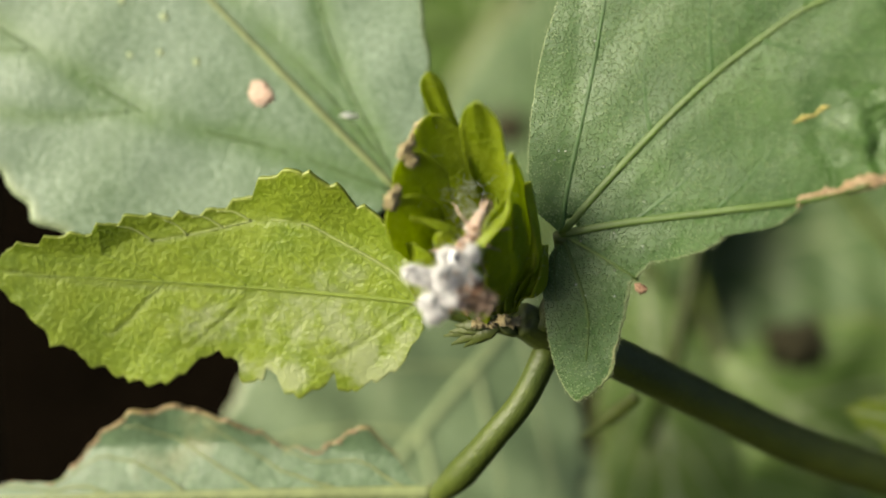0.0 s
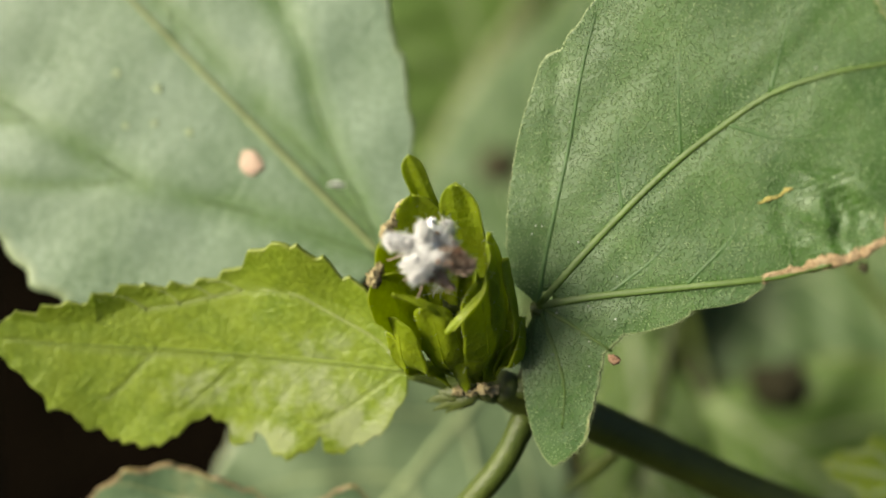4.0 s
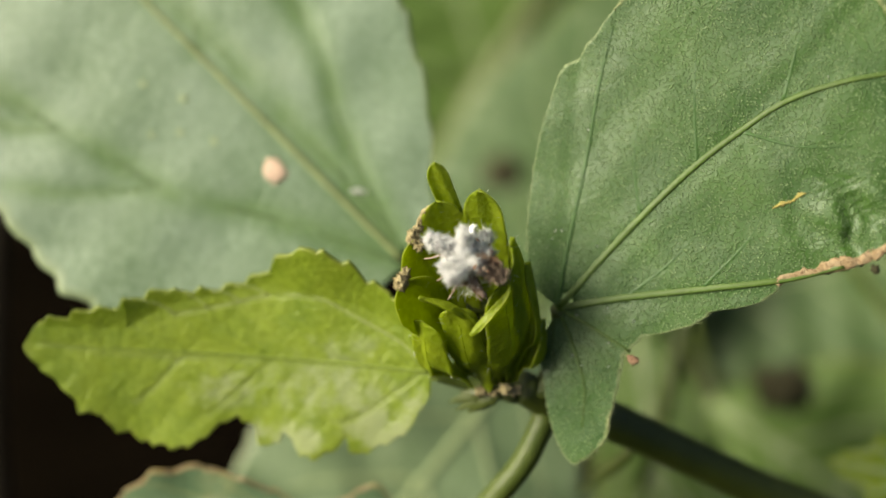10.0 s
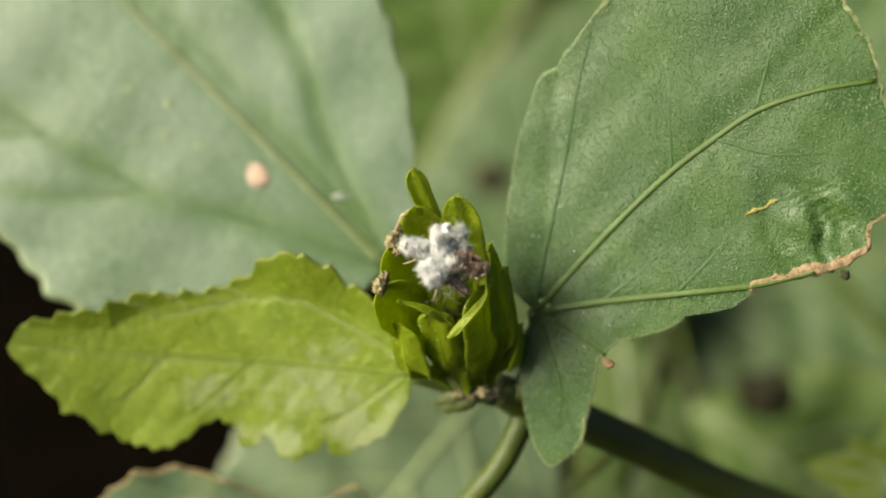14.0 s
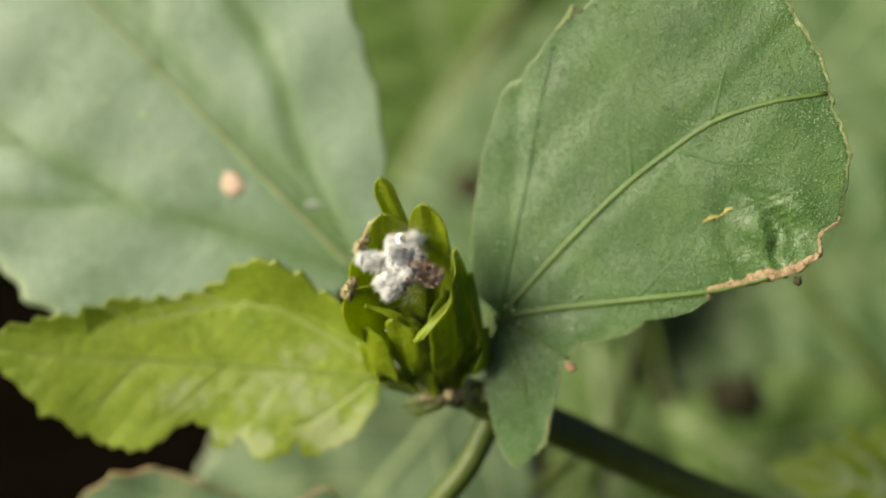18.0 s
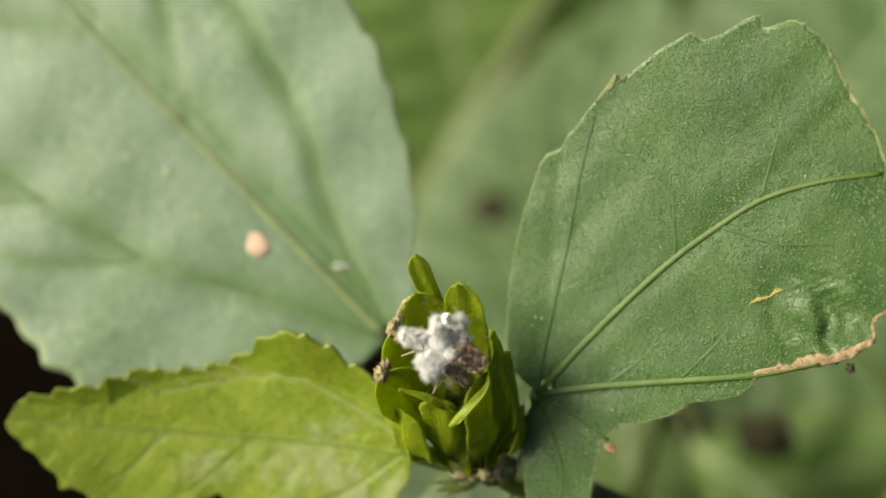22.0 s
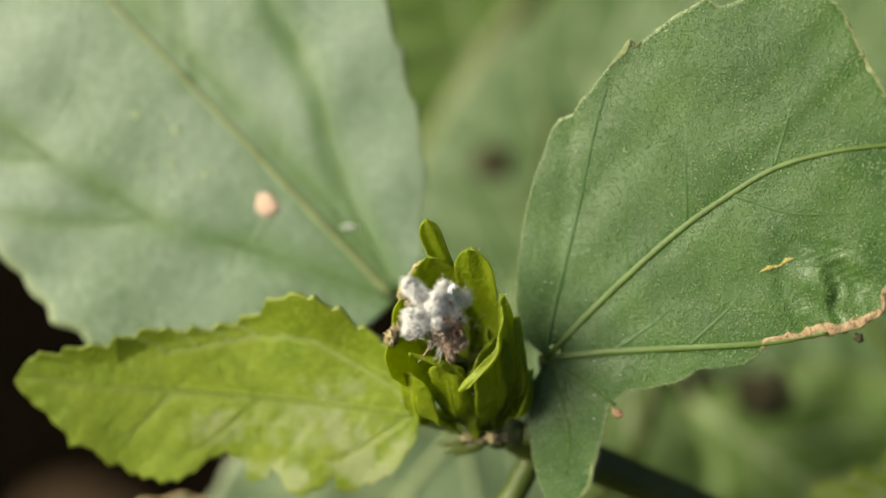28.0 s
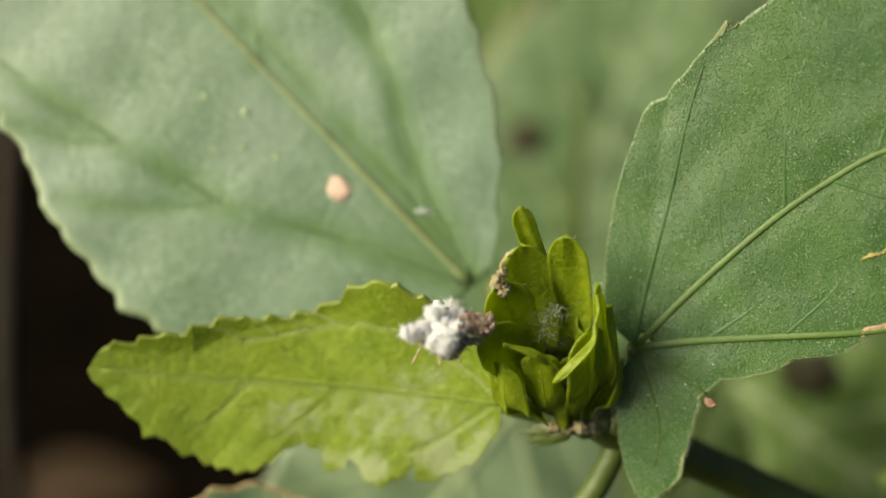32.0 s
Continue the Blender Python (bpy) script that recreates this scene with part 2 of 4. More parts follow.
def part(name, geometry, material, parent, label="", m=None, smooth=True):
    """Links (verts, faces) in millimetres as one mesh under parent, at the pose m in the parent's space."""
    verts, faces = geometry[:2]
    ob = mesh_object(name, np.asarray(verts, float) * MM, faces, material, smooth)
    if len(geometry) > 2:
        layer = ob.data.attributes.new("edge", "FLOAT", "POINT")
        layer.data.foreach_set("value", np.asarray(geometry[2], np.float32))
    if len(geometry) > 3:
        layer = ob.data.attributes.new("scar", "FLOAT", "POINT")
        layer.data.foreach_set("value", np.asarray(geometry[3], np.float32))
    if len(geometry) > 4:
        layer = ob.data.attributes.new("rib", "FLOAT", "POINT")
        layer.data.foreach_set("value", np.asarray(geometry[4], np.float32))
    ob.parent = parent
    if m is not None:
        ob.matrix_basis = m
    return tagged(ob, label)


def shell(grid, thick, edge=None):
    """A grid of points (n, m, 3) as a closed sheet of that thickness."""
    g = np.asarray(grid, float)
    n, m = g.shape[:2]
    du, dv = np.gradient(g, axis=0), np.gradient(g, axis=1)
    nor = np.cross(du, dv)
    nor /= np.linalg.norm(nor, axis=2, keepdims=True) + 1e-9
    verts = np.concatenate([g.reshape(-1, 3), (g - nor * thick).reshape(-1, 3)])
    idx = np.arange(n * m).reshape(n, m)
    a, b, c, d = idx[:-1, :-1].ravel(), idx[1:, :-1].ravel(), idx[1:, 1:].ravel(), idx[:-1, 1:].ravel()
    faces = np.concatenate([np.stack([a, b, c, d], 1), np.stack([d, c, b, a], 1) + n * m])
    rim = np.concatenate([idx[:, 0], idx[-1, 1:], idx[::-1, -1][1:], idx[0, ::-1][1:]])
    sides = np.stack([rim[:-1], rim[:-1] + n * m, rim[1:] + n * m, rim[1:]], 1)
    faces = np.concatenate([faces, sides])
    out = [verts, faces.tolist()]
    if edge is not None:
        out.append(np.tile(np.asarray(edge, float).ravel(), 2))
    return out


def smooth_line(points, count):
    """Points of a Catmull-Rom curve through the given ones."""
    p = np.asarray(points, float)
    p = np.concatenate([[2 * p[0] - p[1]], p, [2 * p[-1] - p[-2]]])
    out = []
    for u in np.linspace(0, len(p) - 3 - 1e-9, count):
        k, t = int(u), u - int(u)
        a, b, c, d = p[k:k + 4]
        out.append(0.5 * (2 * b + (c - a) * t + (2 * a - 5 * b + 4 * c - d) * t * t + (3 * b - a - 3 * c + d) * t ** 3))
    return np.array(out)


def tube(points, radii, count=24, around=10, wobble=0.0, seed=0, flat=1.0):
    """A tapered tube along a smooth curve, closed at both ends."""
    line = smooth_line(points, count)
    rad = np.interp(np.linspace(0, 1, count), np.linspace(0, 1, len(radii)), radii)
    rng = np.random.default_rng(seed)
    verts, up = [], np.array([0.13, 0.21, 1.0])
    tang = np.gradient(line, axis=0)
    for k in range(count):
        t = tang[k] / (np.linalg.norm(tang[k]) + 1e-9)
        s = np.cross(t, up)
        s /= np.linalg.norm(s) + 1e-9
        w = np.cross(s, t)
        r = rad[k] * (1 + wobble * rng.normal())
        for a in np.linspace(0, 2 * np.pi, around, endpoint=False):
            verts.append(line[k] + r * (np.cos(a) * s + flat * np.sin(a) * w))
    faces = [[k * around + j, k * around + (j + 1) % around, (k + 1) * around + (j + 1) % around, (k + 1) * around + j]
             for k in range(count - 1) for j in range(around)]
    faces += [list(range(around))[::-1], [(count - 1) * around + j for j in range(around)]]
    return np.array(verts), faces


def join(pieces):
    """Several (verts, faces) as one."""
    verts, faces, n = [], [], 0
    for v, f in pieces:
        verts.append(np.asarray(v))
        faces += [[i + n for i in q] for q in f]
        n += len(v)
    return np.concatenate(verts), faces


def lump(size, seed, rough=0.3, fine=2.0, detail=2):
    """A knobbly lump of about that size."""
    bm = bmesh.new()
    bmesh.ops.create_icosphere(bm, subdivisions=detail, radius=1.0)
    off = Vector((seed * 3.7, seed * 1.3, seed * 2.1))
    verts = []
    for v in bm.verts:
        k = 1 + rough * noise.noise(v.co * fine + off) + 0.5 * rough * noise.noise(v.co * fine * 2.7 + off)
        verts.append([c * k * s for c, s in zip(v.co, size)])
    faces = [[v.index for v in f.verts] for f in bm.faces]
    bm.free()
    return np.array(verts), faces


def frame_of(origin, xdir, normal):
    """A pose in the plant's frame, millimetres, with x along xdir and z near the normal."""
    x = Vector(xdir).normalized()
    z = Vector(normal)
    z = (z - x * z.dot(x)).normalized()
    y = z.cross(x)
    m = Matrix((x, y, z)).transposed().to_4x4()
    m.translation = Vector(origin) * MM
    return m


# ---- leaves ----
def saw(s, step, height, lean=0.75):
    """Teeth that lean towards the tip."""
    k = (s / step) % 1.0
    return height * np.where(k < lean, k / lean, (1 - k) / (1 - lean))


class Blade:
    """A leaf with one midrib along x; widths of both sides at stations along it, all in millimetres."""

    def __init__(self, length, stations, side_a, side_b, bow=0.0, fold=0.0, curl=0.0, ripple=0.0, teeth_a=(2.0, 0.5), teeth_b=(2.0, 0.5), bend=0.0, seed=1, pucker=0.0, cells=6.0, crease=0.0, scars=(), crease_line=(2.0, 4.6, 0.75), ribs=(), rib_depth=0.2, halo=1.0):
        self.length, self.a, self.b, self.ribs, self.rib_depth, self.halo = length, np.asarray(side_a, float), np.asarray(side_b, float), ribs, rib_depth, halo
        self.sa, self.sb = stations if isinstance(stations[0], list) else (stations, stations)
        self.bow, self.fold, self.curl, self.ripple, self.bend, self.seed, self.pucker, self.cells = bow, fold, curl, ripple, bend, seed, pucker, cells
        self.ta, self.tb, self.crease, self.scars, self.crease_line = teeth_a, teeth_b, crease, scars, crease_line

    def width(self, s, side):
        at_s, table, teeth = (self.sa, self.a, self.ta) if side > 0 else (self.sb, self.b, self.tb)
        w = np.interp(s, at_s, table)
        wob = 1 + 0.3 * np.sin(s * 1.7 + self.seed) + 0.2 * np.sin(s * 0.61 + 2 * self.seed)
        return np.maximum(w + saw(s + self.seed * 0.37, teeth[0], teeth[1]) * wob * np.minimum(1, w / 2.5) * np.minimum(1, np.maximum(0, (self.length - s)) / 1.5) - 0.5 * teeth[1] * np.minimum(1, w / 4), 0.02)

    def rib(self, s):
        """The midrib's swing to the side."""
        return self.bend * np.sin(np.pi * np.clip(s / self.length, 0, 1))

    def height(self, s, y):
        """The surface over the flat leaf, y counted from the midrib."""
        s, y = np.asarray(s, float), np.asarray(y, float)
        z = self.bow * np.sin(np.pi * s / self.length) + self.fold * np.abs(y) ** 1.15 - self.curl * (y / 12) ** 2 * np.abs(y) / 6
        z = z + self.ripple * np.sin(s * 0.55 + self.seed) * np.minimum(1, (np.abs(y) / 8) ** 2)
        # a marginal strip that turns up along a basal vein
        start, rise, reach = self.crease_line
        line = start + rise * np.sin(np.pi * np.clip(s / (reach * self.length), 0, 1)) ** 0.8
        z = z + self.crease * np.maximum(0, -y - line) ** 1.2
        slant = s - 0.7 * np.abs(y)
        z = z + self.pucker * np.abs(np.sin(np.pi * slant / self.cells)) * np.minimum(1, np.abs(y) / 2)
        return z - self.rib_depth * self.near_ribs(s, y) if self.ribs else z

    def near_ribs(self, s, y, spread=1.0):
        """How near a place lies to the sunken veins, 0 to 1; each is a line in s and y with its half width."""
        near = np.zeros(np.broadcast(s, y).shape)
        for ss, yy, half in self.ribs:
            away = np.abs(y - np.interp(s, ss, yy)) / (half * spread) + np.maximum(0, ss[0] - s) + np.maximum(0, s - ss[-1])
            near = np.maximum(near, np.exp(-away ** 2))
        return near

    def point(self, s, y, lift=0.0):
        return np.array([s, y + self.rib(s), self.height(s, y) + lift])

    def mesh(self, ns=150, nv=25, thick=0.3):
        s = np.linspace(0, self.length, ns)
        v = np.linspace(-1, 1, 2 * nv + 1)
        v = np.sign(v) * np.abs(v) ** 0.8
        y = np.where(v[None] > 0, v[None] * self.width(s, 1)[:, None], v[None] * self.width(s, -1)[:, None])
        ss = np.repeat(s[:, None], len(v), 1)
        g = np.stack([ss, y + self.rib(ss), self.height(ss, y)], 2)
        near = np.maximum(np.abs(v)[None] + 0 * ss, np.clip(1 - (self.length - ss) / 20, 0, 1))
        out = shell(g, thick, near)
        if self.scars or self.ribs:
            scar_sheen = 0 * ss + sum(k * np.exp(-((ss - a) / w) ** 2 - ((y - b) / h) ** 2) for a, b, w, h, k in self.scars)
            out.append(np.tile(np.clip(scar_sheen, 0, 1.2).ravel(), 2))
        if self.ribs:
            # halo spreads the painted green past the veins, where sheen is missing
            out.append(np.tile(self.near_ribs(ss, y, self.halo).ravel(), 2))
        return out

    def vein(self, s0, s1, side, reach, r0, r1, lift=0.05, count=16, curve=0.35):
        """A side vein from s0 on the midrib to reach (0..1) of the width at s1."""
        pts = []
        for k in np.linspace(0, 1, 14):
            s = s0 + (s1 - s0) * (k + curve * k * (1 - k) * -1)
            w = float(self.width(np.array(s), side)) * reach * k
            pts.append(self.point(s, side * w, lift))
        return tube(pts, (r0, r1), count, 6, flat=0.6)

    def midrib(self, r0, r1, reach=0.97, lift=0.05):
        return tube([self.point(s, 0.0, lift) for s in np.linspace(0, self.length * reach, 9)], (r0, r1), 40, 8, flat=0.6)


def blade_leaf(blade, material, vein_mat, parent, m, label, veins=6, rib=(0.5, 0.12), spread=0.22, vein_r=(0.22, 0.06), ns=150, nv=22, name="leaf", lift=0.03):
    leaf = part(name, blade.mesh(ns, nv), material, parent, label, m)
    part("midrib", blade.midrib(*rib, lift=lift), vein_mat, leaf)
    for side in (1, -1):
        for k in range(veins):
            s0 = blade.length * (0.02 + 0.78 * k / max(1, veins))
            s1 = min(s0 + blade.length * spread, blade.length * 0.96)
            part("side_vein", blade.vein(s0, s1, side, 0.9, *vein_r, lift=lift), vein_mat, leaf)
    return leaf


# ---- ground ----
n = 40
side = np.concatenate([-np.geomspace(300, 0.3, n), np.geomspace(0.3, 300, n)])
gx, gy = np.meshgrid(side, side, indexing="ij")
gz = 0.012 * np.sin(gx * 9.0) * np.cos(gy * 7.0) * np.exp(-(gx ** 2 + gy ** 2) / 8)
idx = np.arange(gx.size).reshape(gx.shape)
quads = np.stack([idx[:-1, :-1].ravel(), idx[1:, :-1].ravel(), idx[1:, 1:].ravel(), idx[:-1, 1:].ravel()], 1)
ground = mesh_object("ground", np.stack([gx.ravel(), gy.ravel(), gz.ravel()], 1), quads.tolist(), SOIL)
tagged(ground, "soil, deep shade under the shrub put into its near-black colour", "soil", kind="structure")

# ---- the shrub ----
FOOT = Vector((0.16, 0.02, 0.0))
shrub = new("flowering_shrub")
shrub.location = FOOT
tagged(shrub, "green leafy shrub with a spent flower bud and nibbled leaves", "shrub")
IN = Matrix.Translation(-FOOT) @ P


def to_plant(world_point):
    """A world place in the plant's frame, millimetres."""
    return list((P.inverted() @ Vector(world_point)) / MM)


low = [(66, -39, -30), (92, -62, -52), to_plant((0.12, -0.03, 0.30)), to_plant((0.15, 0.0, 0.12)), to_plant((0.16, 0.02, -0.005))]
part("stem", tube([(5.5, -13.6, -1.5), (8.5, -15.2, -3.6), (14, -17.2, -6.5), (24.0, -22.1, -12), (35.4, -27.4, -18), *low],
                  (1.5, 1.8, 1.85, 1.9, 2.0, 2.1, 2.4, 2.8, 3.3, 3.8), 80, 14, 0.015), STEM, shrub, "dark green stem", IN)
part("petiole", tube([(8.0, -16.2, -3), (6.0, -20.6, -3.8), (3.5, -24.0, -5.0), (0.6, -27.8, -7.4), (-1.6, -30.4, -10.5)], (1.2, 1.15, 1.2, 1.4, 0.9), 26, 12, 0.01), TWIG, shrub, "light green leaf stalk", IN)
part("petiole", tube([(7.2, -14.6, -1.5), (8.6, -11.0, -1.6), (8.9, -8.0, -0.4), (8.7, -6.5, 0.6)], (1.0, 0.8, 0.7, 0.75), 18, 10), TWIG, shrub, "", IN)
part("petiole", tube([(5.2, -14.4, -1.8), (1.2, -13.6, -3.0), (-2.4, -12.6, -2.1)], (0.9, 0.7, 0.6), 14, 10), TWIG, shrub, "", IN)
part("petiole", tube([(5.4, -13.6, -3.0), (1.5, -8.5, -9.0), (-3.6, -2.2, -11.9)], (1.1, 0.9, 0.8), 16, 10), TWIG, shrub, "", IN)


# the mature leaf with five veins that spread from its stalk
class Fan:
    """A leaf whose veins spread from one point; its reach is given by angle."""
    ANGLES = (-120, -105, -101, -97, -93.6, -90, -87, -85, -81.5, -77, -71, -64, -56, -45, -36, -27, -21.5, -16, -9.7, -4.8, -2.8, -0.5, 0.4, 1.2, 2.4, 5.3, 7.0, 7.3, 7.8, 8.4, 9.3, 11.3, 13.9, 15, 15.7, 21.3,
              24.9, 31.5, 36.8, 45.4, 50.6, 53.9, 55.6, 57.4, 58, 59.1, 59.7, 62.3, 63.9, 65, 66.3, 71.7, 74.4, 74.9, 75.6, 76.6, 80.6, 82.8, 84, 87.2, 88.7, 91.8, 97.5, 101.6, 108, 114.6, 124, 140)
    REACH = (3.5, 5.8, 7.2, 9.1, 10.9, 12.5, 13.5, 13.9, 13.55, 13.0, 12.3, 10.3, 8.9, 7.7, 7.05, 7.25, 7.5, 8.05, 10.3, 12.2, 12.9, 13.3, 14.5, 16.0, 17.4, 18.9, 19.2, 20.8, 22.2, 25.0, 26.9, 28.9, 29.0, 29.6, 30.9, 32.6,
             33.8, 34.4, 35.9, 37.05, 38.5, 38.75, 38.35, 36.85, 36.9, 37.5, 37.2, 34.9, 33.95, 33.85, 34.0, 30.3, 28.3, 28.9, 29.0, 27.6, 24.15, 22.95, 21.95, 21.35, 20.75, 17.9, 13.9, 11.5, 8.6, 6.75, 4.95, 3.2)

    def reach(self, a):
        base = np.interp(a, self.ANGLES, self.REACH)
        arc = np.radians(a) * base
        fine = 0.05 * np.sin(arc * 2.9 + 2 * np.sin(arc * 0.37)) + 0.05 * np.sin(arc * 7.3 + 3 * np.sin(arc * 0.53))
        return base + fine * np.minimum(1, base / 8)

    def height(self, x, y):
        r, a = np.hypot(x, y), np.degrees(np.arctan2(y, x))
        z = 0.0022 * r ** 2 * np.sin(np.radians(a - 20)) - 0.0009 * r ** 2 * 0.4
        for line in (6, 44, 84, -30, -70):
            d = r * np.abs(np.sin(np.radians(np.clip(a - line, -90, 90))))
            z = z - 0.10 * np.exp(-(d / 0.9) ** 2) * np.minimum(1, r / 4)
        z = z + (0.10 * np.sin(0.41 * x + 0.3 * y + 1.5 * np.sin(0.23 * y)) + 0.05 * np.sin(0.83 * y - 0.5 * x + 1.2 * np.sin(0.37 * x + 1))) * np.minimum(1, r / 10)
        # the crumpled patch by the nibbled corner: sharp creases with bulging panels between
        patch = np.exp(-(((x - 24.2) / 4.6) ** 2 + ((y - 7.6) / 3.8) ** 2) ** 1.5)
        slant = x + 0.35 * (y - 8) + 0.38 * np.sin(0.9 * y + 0.4 * x) + 0.12 * np.sin(2.3 * y - x)
        for at_x, deep, half in ((20.3, 0.34, 0.3), (21.6, 0.16, 0.2), (22.6, 0.24, 0.25), (24.0, 0.7, 0.3), (25.3, 0.3, 0.25), (26.6, 0.36, 0.3)):
            z = z - patch * deep * (0.75 + 0.25 * np.sin(0.9 * y + 2.7 * at_x)) * np.exp(-((slant - at_x) / half) ** 2)
        z = z - 0.3 * np.exp(-((y - 10.9 + 0.25 * (x - 23)) / 0.3) ** 2 - ((x - 23.2) / 1.8) ** 2)
        z = z + patch * (0.22 * np.cos(1.35 * (slant - 23.0)) + 0.12 * np.sin(1.9 * y + 0.8 * x))
        return z

    def mesh(self):
        a = np.linspace(-120, 140, 900)
        k = np.linspace(0.03, 1, 60) ** 0.9
        edge = self.reach(a)
        r = k[None] * edge[:, None]
        x, y = r * np.cos(np.radians(a))[:, None], r * np.sin(np.radians(a))[:, None]
        g = np.stack([x, y, self.height(x, y)], 2)[::-1]
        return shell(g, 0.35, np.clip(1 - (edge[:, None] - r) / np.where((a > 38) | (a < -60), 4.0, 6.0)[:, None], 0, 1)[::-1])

    def line(self, pts, r0, r1, count=36, lift=0.02):
        p = smooth_line([(x, y, 0.0) for x, y in pts], count)
        p[:, 2] = self.height(p[:, 0], p[:, 1]) + lift
        return tube(p, (r0, r1), count, 8, flat=0.34)


fan = Fan()
M_FAN = IN @ frame_of((8.7, -6.5, 0.9), (0.928, 0, 0.371), (-0.371, -0.028, 0.928))
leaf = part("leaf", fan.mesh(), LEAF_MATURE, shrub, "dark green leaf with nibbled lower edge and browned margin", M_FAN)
part("midrib", fan.line([(0, 0), (5, 5.5), (11.3, 11.5), (15.9, 15.0), (19.7, 17.3), (24.2, 18.6), (28.8, 19.2)], 0.32, 0.2), VEIN_GREEN, leaf)
part("main_vein", fan.line([(0, 0), (5, 0.9), (12.5, 1.8), (19.1, 2.6), (24.0, 3.8)], 0.36, 0.26), VEIN_GREEN, leaf)
part("main_vein", fan.line([(0, 0), (0.6, 4.1), (2.5, 12.2), (4.1, 19.8), (5.4, 24.4)], 0.22, 0.08), VEIN_DARK, leaf)
part("main_vein", fan.line([(0, 0), (2.8, -1.5), (6.4, -3.7)], 0.22, 0.1, 14), VEIN_GREEN, leaf)
part("main_vein", fan.line([(0, 0), (1.0, -2.6), (2.2, -6.6), (2.0, -10.5)], 0.2, 0.06, 16), VEIN_GREEN, leaf)
part("main_vein", fan.line([(0, 0), (-0.6, -2.2), (-0.5, -5.5)], 0.16, 0.05, 12), VEIN_GREEN, leaf)
for pts in ([(12.3, 12.3), (12.2, 18.1), (12.6, 24.5)], [(19.4, 17.3), (20.6, 21.8), (21.8, 26.0)], [(7.5, 8.0), (7.0, 13.0), (8.2, 20.5)],
            [(15.9, 15.0), (21.0, 13.5), (27, 13.6)], [(12.5, 1.8), (16.5, 6.0), (18, 9.5)], [(6, 1.0), (10.5, 4.6), (14.5, 9.5)]):
    part("side_vein", fan.line(pts, 0.2, 0.08, 20, -0.035), VEIN_DARK, leaf)


def margin_band(a0, a1, widths, lift, seed, count=90):
    """A crinkled band along the leaf's margin from the angle a0 to a1, of the widths given along it."""
    a = np.linspace(a0, a1, count)
    edge = fan.reach(a)
    ex, ey = edge * np.cos(np.radians(a)), edge * np.sin(np.radians(a))
    tx, ty = np.gradient(ex), np.gradient(ey)
    norm = np.hypot(tx, ty) + 1e-9
    q = np.random.default_rng(seed)
    blur = lambda v: np.convolve(np.pad(v, 2, mode="edge"), np.ones(5) / 5, "valid")
    wide = np.interp(np.linspace(0, 1, count), np.linspace(0, 1, len(widths)), widths) * (1 + 0.4 * blur(q.normal(size=count)))
    rows = []
    for k in np.linspace(-0.06, 1, 7):
        x, y = ex - ty / norm * wide * k, ey + tx / norm * wide * k
        rows.append(np.stack([x, y, fan.height(x, y) + lift * (0.4 + 0.8 * np.sin(np.pi * min(1, max(0, k)))) + 0.08 * blur(q.normal(size=count))], 1))
    return shell(np.array(rows)[::-1], 0.12)


part("dried_margin", margin_band(6.2, 11.6, (0.35, 0.8, 0.95, 0.8, 0.6, 0.45), 0.1, 1), DRY_EDGE, leaf, "brown dried leaf margin")
part("dried_margin", margin_band(11.6, 16.5, (0.3, 0.18, 0.25, 0.1), 0.04, 2, 40), DRY_EDGE, leaf, "brown dried leaf margin")
part("dried_margin", margin_band(20, 50, (0.06, 0.2, 0.14, 0.26, 0.3, 0.2, 0.06), 0.01, 3, 140), DRY_WAN, leaf, "whitish dried leaf margin")
part("dried_margin", margin_band(73.6, 78, (0.1, 0.4, 0.5, 0.1), 0.04, 4, 40), DRY_WAN, leaf, "whitish dried leaf margin")
part("dried_margin", margin_band(-76, -60, (0.1, 0.3, 0.25, 0.1), 0.04, 5, 40), DRY_WAN, leaf, "whitish dried leaf margin")
v, f = lump((0.32, 0.42, 0.25), 83, 0.8, 2.4, 2)
part("dried_margin", (v + np.array([26.4, 3.5, 0.4]), f), DARK_BROWN, leaf, "hanging brown crumb")
crumbs = []
for k in range(9):
    q = np.random.default_rng(40 + k).normal(size=3) * (0.14, 0.22, 0.1)
    v, f = lump((0.24, 0.2, 0.14), 60 + k, 0.9, 2.6, 2)
    crumbs.append((v + np.array([6.6 + 0.04 * k, -4.1 - 0.07 * k, 0.15]) + q, f))
part("dried_margin", join(crumbs), BROWN, leaf)
ragged = [(x, y, float(fan.height(np.array(x), np.array(y))) + 0.03) for x, y in ((18.4, 8.5), (19.2, 8.9), (20.0, 9.1), (20.6, 9.6), (21.1, 9.7))]
part("chew_mark", tube(ragged, (0.05, 0.2, 0.14, 0.18, 0.05), 26, 8, 0.25, flat=0.3), CHEWED, leaf)

rng = np.random.default_rng(3)
specks, fringe = [], []
for k in range(16):
    a, q = rng.uniform(-90, 100), rng.uniform(0.15, 0.97)
    r = float(fan.reach(np.array(a))) * q
    x, y = r * math.cos(radians(a)), r * math.sin(radians(a))
    v, f = lump(np.array([0.08, 0.08, 0.05]) * rng.uniform(0.5, 1.4), k, 0.4, 2.0, 1)
    specks.append((v + np.array([x, y, float(fan.height(np.array(x), np.array(y))) + 0.03]), f))
